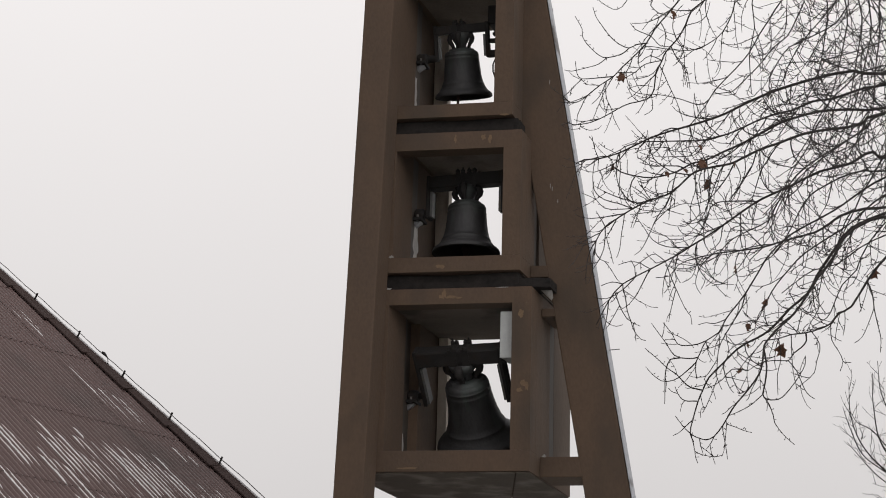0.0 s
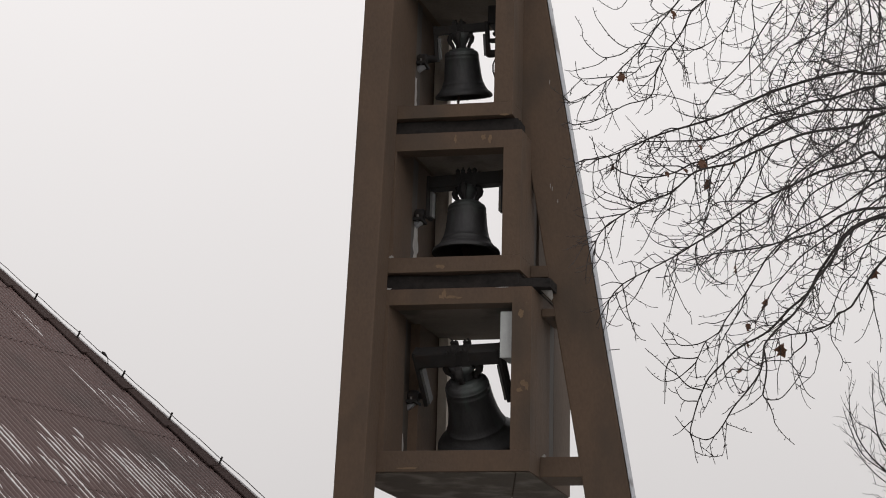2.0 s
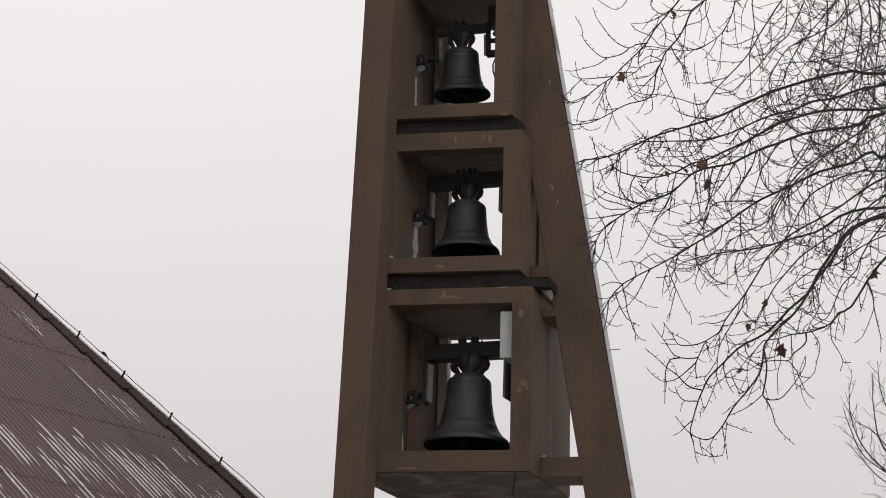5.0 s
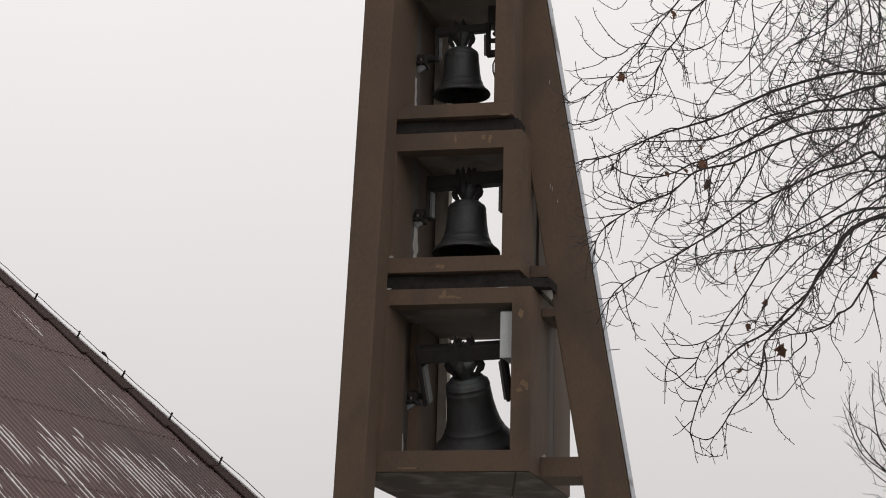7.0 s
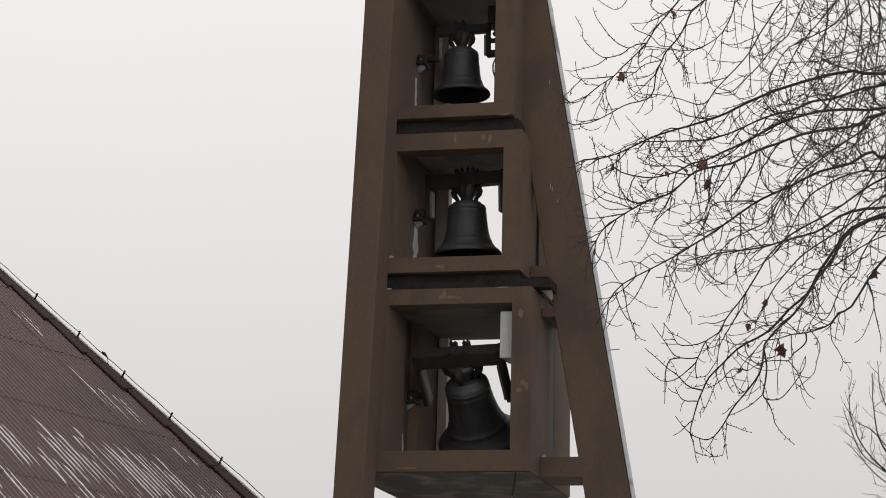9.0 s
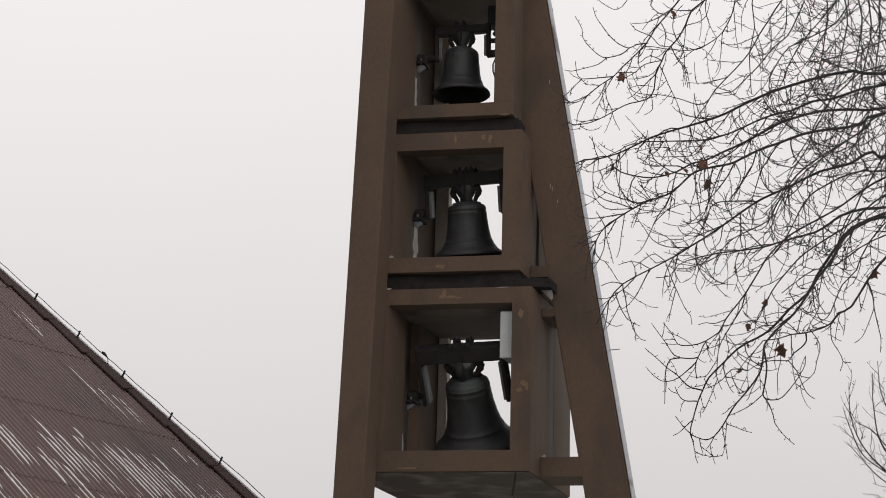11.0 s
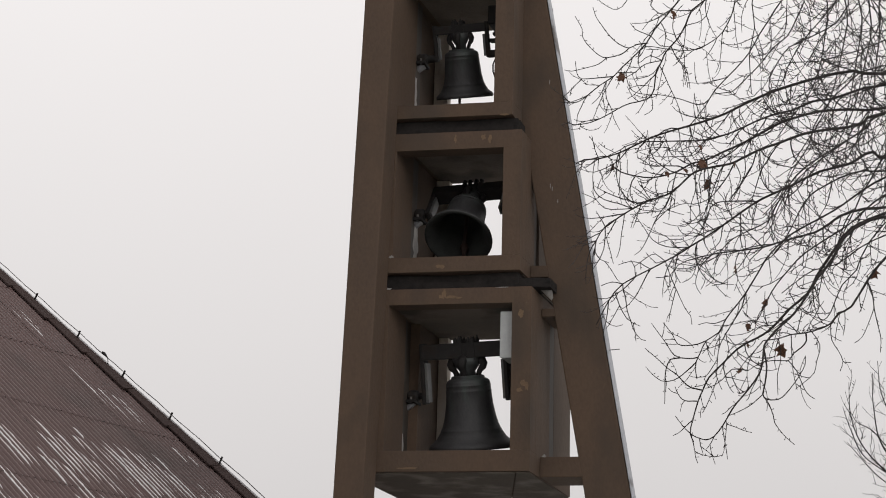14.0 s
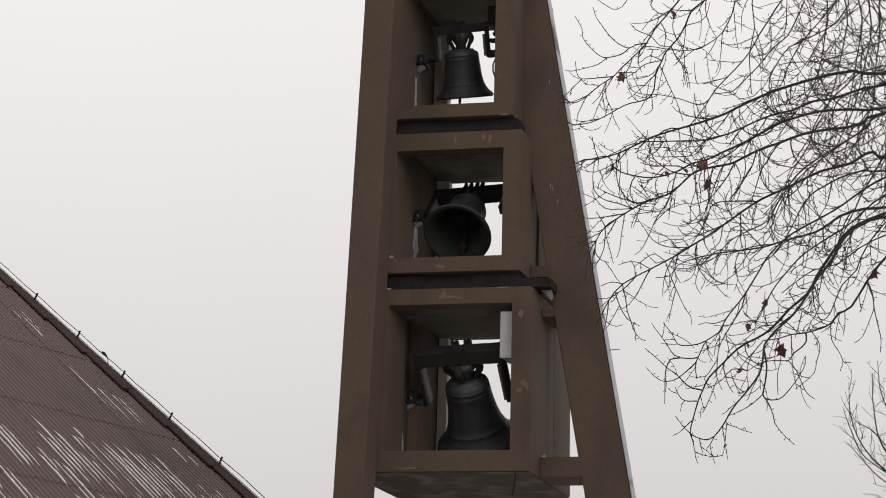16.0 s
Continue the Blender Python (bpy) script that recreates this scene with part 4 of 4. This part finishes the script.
hook(11.3, 0.0044, (1.376, 6.820), (1.297, 6.804), (1.250, 6.785), (1.179, 6.813), (1.120, 6.863), (1.061, 6.947), (1.022, 7.011), (1.002, 7.089), seed=300)
hook(11.3, 0.0042, (1.250, 6.785), (1.199, 6.737), (1.101, 6.708), (1.042, 6.719), (0.963, 6.785), (0.924, 6.857), (0.923, 6.921), (0.875, 7.015), seed=301)
hook(11.3, 0.0034, (1.101, 6.708), (1.042, 6.659), (0.944, 6.622), (0.846, 6.589), (0.796, 6.600), seed=302)
hook(11.3, 0.0042, (1.140, 6.564), (1.042, 6.553), (0.925, 6.536), (0.886, 6.577), (0.869, 6.670), seed=303)
hook(11.3, 0.0034, (0.925, 6.536), (0.886, 6.493), (0.828, 6.427), (0.797, 6.405), seed=304)
hook(11.3, 0.0036, (0.964, 6.419), (0.926, 6.325), (0.895, 6.262), (0.887, 6.199), seed=305)
hook(11.4, 0.0038, (1.506, 6.727), (1.367, 6.701), (1.308, 6.656), (1.209, 6.589), seed=306)
hook(11.4, 0.0036, (1.494, 6.718), (1.426, 6.639), (1.327, 6.605), (1.248, 6.590), seed=307)
hook(11.5, 0.0042, (1.860, 6.468), (1.753, 6.469), (1.615, 6.503), (1.477, 6.516), (1.358, 6.517), (1.291, 6.549), (1.259, 6.612), (1.251, 6.698), seed=308)
hook(11.4, 0.0032, (1.494, 6.705), (1.543, 6.557), (1.589, 6.431), (1.630, 6.284), seed=309)
hook(11.4, 0.0032, (1.606, 6.882), (1.645, 6.818), (1.655, 6.689), (1.673, 6.540), seed=310)
hook(11.4, 0.0030, (1.425, 6.489), (1.416, 6.362), (1.365, 6.318), seed=311)
hook(11.3, 0.0032, (1.396, 6.885), (1.298, 6.912), (1.259, 6.975), seed=312)
hook(11.3, 0.0040, (1.718, 7.296), (1.299, 7.194), (1.200, 7.104), (1.140, 7.080), (1.061, 7.112), (1.002, 7.163), seed=313)
hook(11.3, 0.0034, (1.081, 6.499), (1.100, 6.407), (1.128, 6.332), (1.139, 6.249), (1.178, 6.167), seed=314)
hook(11.3, 0.0034, (1.140, 6.556), (1.081, 6.436), (1.023, 6.287), (0.992, 6.211), seed=315)
hook(11.1, 0.0042, (1.540, 5.702), (1.505, 5.633), (1.474, 5.552), (1.417, 5.471), (1.360, 5.351), (1.304, 5.251), (1.255, 5.203), seed=316)
hook(11.1, 0.0034, (1.466, 5.524), (1.324, 5.496), (1.230, 5.485), seed=317)
hook(11.1, 0.0038, (1.242, 5.537), (1.156, 5.562), (1.062, 5.591), (0.998, 5.657), (0.987, 5.776), (0.998, 5.857), seed=318)
hook(11.1, 0.0036, (1.200, 5.484), (1.174, 5.365), (1.166, 5.247), (1.144, 5.188), seed=319)
hook(11.1, 0.0032, (1.287, 5.558), (1.279, 5.467), (1.249, 5.399), seed=320)
hook(11.1, 0.0030, (1.137, 5.442), (1.025, 5.360), (0.950, 5.358), seed=321)
hook(11.5, 0.0032, (1.414, 6.136), (1.336, 6.117), (1.327, 6.041), (1.394, 6.001), (1.452, 5.953), seed=322)
hook(11.7, 0.0036, (1.839, 6.262), (1.757, 6.152), (1.598, 6.135), (1.478, 6.135), (1.419, 6.184), seed=323)
hook(11.2, 0.0038, (1.700, 5.889), (1.679, 5.734), (1.646, 5.593), (1.645, 5.473), (1.580, 5.451), seed=324)
hook(11.2, 0.0036, (1.777, 5.920), (1.773, 5.697), (1.744, 5.556), (1.694, 5.474), seed=325)
hook(11.6, 0.0050, (2.092, 5.851), (1.894, 5.770), (1.821, 5.656), (1.792, 5.573), (1.725, 5.468), (1.653, 5.364), seed=326)
hook(11.6, 0.0038, (1.701, 5.447), (1.537, 5.442), (1.441, 5.479), (1.383, 5.560), (1.325, 5.640), seed=327)
hook(11.4, 0.0042, (2.646, 5.858), (2.613, 5.714), (2.551, 5.610), (2.490, 5.507), seed=328)
hook(11.3, 0.0044, (2.067, 6.133), (2.037, 6.028), (2.034, 5.884), (1.981, 5.760), (1.902, 5.656), seed=329)
hook(11.4, 0.0032, (2.756, 5.916), (2.707, 5.840), (2.741, 5.738), (2.757, 5.657), seed=330)
hook(11.4, 0.0030, (2.479, 5.751), (2.475, 5.628), (2.498, 5.527), seed=331)
hook(11.5, 0.0034, (1.198, 6.070), (1.210, 5.954), (1.205, 5.829), (1.213, 5.705), seed=332)
hook(11.5, 0.0034, (1.034, 6.011), (1.030, 6.107), (1.010, 6.199), seed=333)
hook(11.3, 0.0036, (2.186, 5.564), (2.190, 5.464), (2.225, 5.345), seed=334)
hook(11.3, 0.0030, (2.069, 5.480), (2.144, 5.422), (2.149, 5.343), seed=335)
hook(11.6, 0.0036, (1.929, 5.598), (1.907, 5.474), (1.828, 5.389), (1.769, 5.306), seed=336)
hook(11.6, 0.0034, (2.169, 5.791), (2.146, 5.687), (2.124, 5.583), seed=337)
hook(11.6, 0.0032, (2.049, 5.696), (2.106, 5.644), (2.205, 5.668), (2.265, 5.732), seed=338)
hook(11.5, 0.0036, (2.412, 6.628), (2.400, 6.520), (2.347, 6.476), (2.248, 6.451), (2.127, 6.383), seed=339)
hook(11.5, 0.0034, (1.970, 6.412), (2.008, 6.337), (2.033, 6.253), (1.965, 6.166), seed=340)
hook(11.5, 0.0032, (2.251, 6.567), (2.192, 6.586), (2.151, 6.533), (2.051, 6.509), seed=341)
hook(11.3, 0.0034, (1.524, 7.027), (1.457, 7.047), (1.398, 7.102), (1.418, 7.176), seed=700)
hook(11.3, 0.0034, (1.484, 6.983), (1.506, 6.897), (1.498, 6.789), seed=701)
hook(11.3, 0.0034, (1.396, 6.850), (1.474, 6.801), (1.553, 6.812), seed=702)
hook(11.4, 0.0034, (1.607, 6.895), (1.568, 6.989), (1.589, 7.099), (1.650, 7.167), seed=703)
hook(11.4, 0.0034, (1.668, 7.001), (1.748, 7.039), (1.808, 7.084), (1.834, 7.195), seed=704)
hook(11.3, 0.0034, (1.317, 6.753), (1.376, 6.798), (1.454, 6.788), (1.521, 6.777), seed=705)
hook(11.4, 0.0034, (1.506, 6.736), (1.407, 6.767), (1.348, 6.722), (1.320, 6.712), seed=706)
hook(11.3, 0.0034, (1.179, 6.608), (1.245, 6.589), (1.296, 6.599), seed=707)
hook(11.1, 0.0034, (1.419, 5.610), (1.400, 5.689), (1.420, 5.762), (1.477, 5.812), seed=708)
hook(11.1, 0.0034, (1.456, 5.631), (1.495, 5.724), (1.552, 5.766), seed=709)
hook(11.1, 0.0034, (1.362, 5.596), (1.306, 5.646), (1.231, 5.692), seed=710)
hook(11.1, 0.0034, (1.249, 5.525), (1.156, 5.530), (1.062, 5.527), (0.987, 5.616), (0.994, 5.716), seed=711)
hook(11.1, 0.0034, (1.400, 5.609), (1.287, 5.566), (1.205, 5.603), (1.167, 5.682), seed=712)
hook(11.1, 0.0034, (1.361, 5.430), (1.455, 5.492), (1.531, 5.574), (1.512, 5.621), seed=713)
hook(11.6, 0.0034, (1.536, 5.331), (1.459, 5.378), (1.401, 5.356), (1.323, 5.292), seed=714)
hook(11.6, 0.0034, (1.419, 5.263), (1.362, 5.314), (1.284, 5.324), (1.207, 5.289), seed=715)
hook(11.6, 0.0034, (1.614, 5.375), (1.594, 5.260), (1.631, 5.180), seed=716)
hook(11.6, 0.0034, (1.732, 5.448), (1.749, 5.326), (1.709, 5.223), (1.651, 5.181), seed=717)
hook(11.3, 0.0034, (1.743, 5.270), (1.666, 5.189), (1.571, 5.166), (1.496, 5.203), seed=718)
hook(11.3, 0.0034, (1.629, 5.239), (1.572, 5.206), (1.514, 5.125), (1.420, 5.114), seed=719)
hook(11.3, 0.0034, (1.876, 5.302), (1.817, 5.213), (1.804, 5.114), (1.758, 5.073), seed=720)
hook(11.3, 0.0034, (1.989, 5.314), (1.949, 5.217), (1.966, 5.119), (1.945, 5.040), seed=721)
hook(11.3, 0.0034, (2.103, 5.333), (2.044, 5.240), (2.053, 5.142), seed=722)
hook(11.3, 0.0034, (1.800, 5.284), (1.723, 5.210), (1.691, 5.091), (1.719, 5.013), seed=723)
hook(11.1, 0.0034, (1.025, 5.321), (1.006, 5.222), (1.043, 5.165), (1.092, 5.147), seed=724)
hook(11.1, 0.0034, (1.010, 5.301), (0.950, 5.271), (0.876, 5.277), seed=725)
hook(11.1, 0.0034, (1.062, 5.389), (1.025, 5.459), (1.006, 5.498), seed=726)
hook(11.5, 0.0034, (1.061, 6.020), (1.053, 5.949), (1.081, 5.916), seed=727)
hook(11.5, 0.0034, (1.100, 6.034), (1.159, 5.985), (1.131, 5.910), (1.100, 5.875), seed=728)
hook(11.7, 0.0034, (1.559, 6.245), (1.499, 6.200), (1.438, 6.142), (1.359, 6.161), seed=729)
hook(11.5, 0.0034, (1.612, 6.269), (1.631, 6.177), (1.602, 6.092), seed=730)
hook(11.5, 0.0034, (1.672, 6.284), (1.710, 6.200), (1.681, 6.128), (1.727, 6.033), seed=731)
hook(11.2, 0.0034, (1.758, 5.928), (1.721, 6.000), (1.741, 6.062), (1.800, 6.105), seed=732)
hook(11.1, 0.0034, (1.703, 5.811), (1.683, 5.738), (1.700, 5.639), (1.670, 5.618), seed=733)
hook(11.1, 0.0034, (1.855, 5.856), (1.815, 5.742), (1.783, 5.641), (1.793, 5.542), seed=734)
hook(11.1, 0.0034, (1.931, 5.887), (1.967, 5.787), (1.934, 5.686), seed=735)
hook(11.6, 0.0034, (1.870, 5.555), (1.813, 5.614), (1.754, 5.633), (1.676, 5.610), seed=736)
hook(11.6, 0.0034, (1.811, 5.512), (1.733, 5.542), (1.655, 5.527), (1.617, 5.588), seed=737)
hook(11.6, 0.0034, (1.693, 5.438), (1.655, 5.486), (1.557, 5.483), (1.479, 5.460), seed=738)
hook(11.6, 0.0034, (1.303, 5.198), (1.323, 5.272), (1.296, 5.332), seed=739)
hook(11.6, 0.0034, (1.226, 5.148), (1.168, 5.166), (1.091, 5.143), seed=740)
# the rest of the crown, outside the view
rnd = random.Random(77)
for k in range(12):
    g = radians(-75 + 17 * k)
    z = rnd.uniform(4.5, 8.2)
    reach = rnd.uniform(2.2, 3.4)
    start = TRUNK + Vector((0, 0, z))
    way = Vector((math.cos(g), math.sin(g), 0))
    limb(near_tree, 100 + k, [start, start + way * reach * 0.4 + up * 0.5, start + way * reach * 0.75 + up * 0.35, start + way * reach - up * 0.3], 0.04, gap=0.3, long=0.9, fine=0.4)


def leaf_mesh():
    """A dry, curled, lobed leaf with a stalk."""
    bm = bmesh.new()
    rim = [(0, 0), (0.30, 0.10), (0.55, 0.05), (0.42, 0.35), (0.62, 0.62), (0.28, 0.66), (0.12, 1.0)]
    mid = [bm.verts.new((0.05 * math.sin(6 * y), -0.18 * y * y, -y)) for _, y in rim]
    for s in (-1, 1):
        edge = [bm.verts.new((s * x * 0.8, -0.18 * y * y - 0.55 * x * x + 0.12 * math.sin(9 * y + s), -y)) for x, y in rim]
        for i in range(len(rim) - 1):
            q = [mid[i], edge[i], edge[i + 1], mid[i + 1]]
            bm.faces.new(q)
    bmesh.ops.remove_doubles(bm, verts=bm.verts, dist=0.001)
    bmesh.ops.solidify(bm, geom=bm.faces[:], thickness=0.03)
    tube(bm, [Vector((0, 0, 0.35)), Vector((0.04, 0, 0.15)), Vector((0, 0, 0))], [0.03, 0.025, 0.03], 4)
    return bm


leaf = part("leaf", leaf_mesh(), LEAF, near_tree, "withered brown leaf")
rnd = random.Random(9)
first = True
for x, z, size in ((1.49, 7.11, 0.036), (1.20, 6.55, 0.039), (1.76, 5.93, 0.047), (1.80, 5.81, 0.042), (1.90, 5.92, 0.021), (1.61, 5.89, 0.023), (1.50, 5.78, 0.023), (1.96, 5.20, 0.031), (2.11, 4.99, 0.036), (2.02, 4.88, 0.029), (2.05, 4.80, 0.029), (2.24, 4.73, 0.049), (2.97, 5.25, 0.039), (1.16, 5.99, 0.023), (1.70, 6.03, 0.021), (2.01, 4.55, 0.026)):
    spot = min(HANGING + HOOKS, key=lambda p: (p.x - x) ** 2 + (p.z - z) ** 2)
    ob = leaf if first else new("leaf", leaf.data)
    first = False
    ob.parent = near_tree
    ob["label"] = "withered brown leaf"
    ob.matrix_basis = Matrix.Translation(spot - up * size * 0.35) @ Euler((rnd.uniform(-0.5, 0.5), rnd.uniform(-0.6, 0.6), rnd.uniform(0, 6.2))).to_matrix().to_4x4() @ Matrix.Scale(size * 1.8, 4)

far_tree = thing("bare_tree", "young bare tree with thin upright budded shoots", "tree", group="bare trees")
bm = bmesh.new()
tube(bm, [Vector((7.3, 24, z)) for z in (-0.3, 1, 3, 5, 7, 9)], [0.16, 0.13, 0.11, 0.09, 0.06, 0.015], 10)
part("trunk", bm, BARK, far_tree, smooth=True)
for k, (z0, p) in enumerate((
        (4.9, ((6.70, 5.95), (6.14, 6.47), (5.85, 6.84), (5.70, 7.20), (5.656, 7.585))), (5.4, ((6.60, 6.25), (6.16, 6.78), (6.03, 7.26), (5.99, 7.73))),
        (4.8, ((6.65, 6.08), (6.14, 6.39), (5.79, 6.59), (5.65, 6.90), (5.58, 7.27))), (4.5, ((6.60, 5.90), (6.13, 6.19), (5.885, 6.386), (5.62, 6.763))),
        (5.1, ((6.62, 6.15), (6.153, 6.653), (5.957, 6.947), (5.80, 7.10), (5.723, 7.306))), (5.3, ((6.75, 6.40), (6.35, 6.95), (6.18, 7.5), (6.15, 8.0))), (4.3, ((6.55, 5.70), (6.25, 5.95), (6.05, 6.10))),
        (4.8, ((7.8, 5.8), (8.3, 6.6), (8.6, 7.4))), (5.6, ((7.6, 6.6), (7.9, 7.6), (8.0, 8.5))))):
    limb(far_tree, 200 + k, [Vector((7.3, 24, z0))] + [Vector((x, 24 + 0.2 * math.sin(k + i), z)) for i, (x, z) in enumerate(p)], 0.022, gap=0.06, long=0.40, droop=-0.9, lift=0.9, from_u=0.4, fine=0.42, slim=2.1)


# ---- the ringing ----
def swing(t, mean, reach, peak, period):
    """Degrees by which the mouth swings out of the front at t."""
    return mean + reach * math.cos(2 * math.pi * (t - peak) / period)


def mid_reach(t):
    """The middle bell is set going after about four seconds."""
    marks = ((4.3, 0.0), (6.5, 16.0), (8.4, 21.0), (12.2, 34.0), (16.0, 38.0))
    if t <= marks[0][0]:
        return 0.0
    for (t0, a0), (t1, a1) in zip(marks, marks[1:]):
        if t <= t1:
            return a0 + (a1 - a0) * (t - t0) / (t1 - t0)
    return marks[-1][1]


def motions():
    steps = [i * 0.1 for i in range(161)]
    for bell, clap, angle in (
            (big_bell, big_clapper, lambda t: swing(t, 0.0, 46.0, 0.985, 2.285)),
            (mid_bell, mid_clapper, lambda t: swing(t, 0.1 * mid_reach(t), mid_reach(t), 8.40, 1.92)),
            (top_bell, top_clapper, lambda t: swing(t, -13.0, 71.0, 0.52, 2.004))):
        at, hung = bell.matrix_basis.copy(), clap.matrix_basis.copy()
        walk(bell, [(t, at @ pose(0, 0, 0, -angle(t))) for t in steps])
        walk(clap, [(t, hung @ pose(0, 0, 0, max(-26.0, min(26.0, 0.9 * angle(t - 0.10))))) for t in steps])


motions()
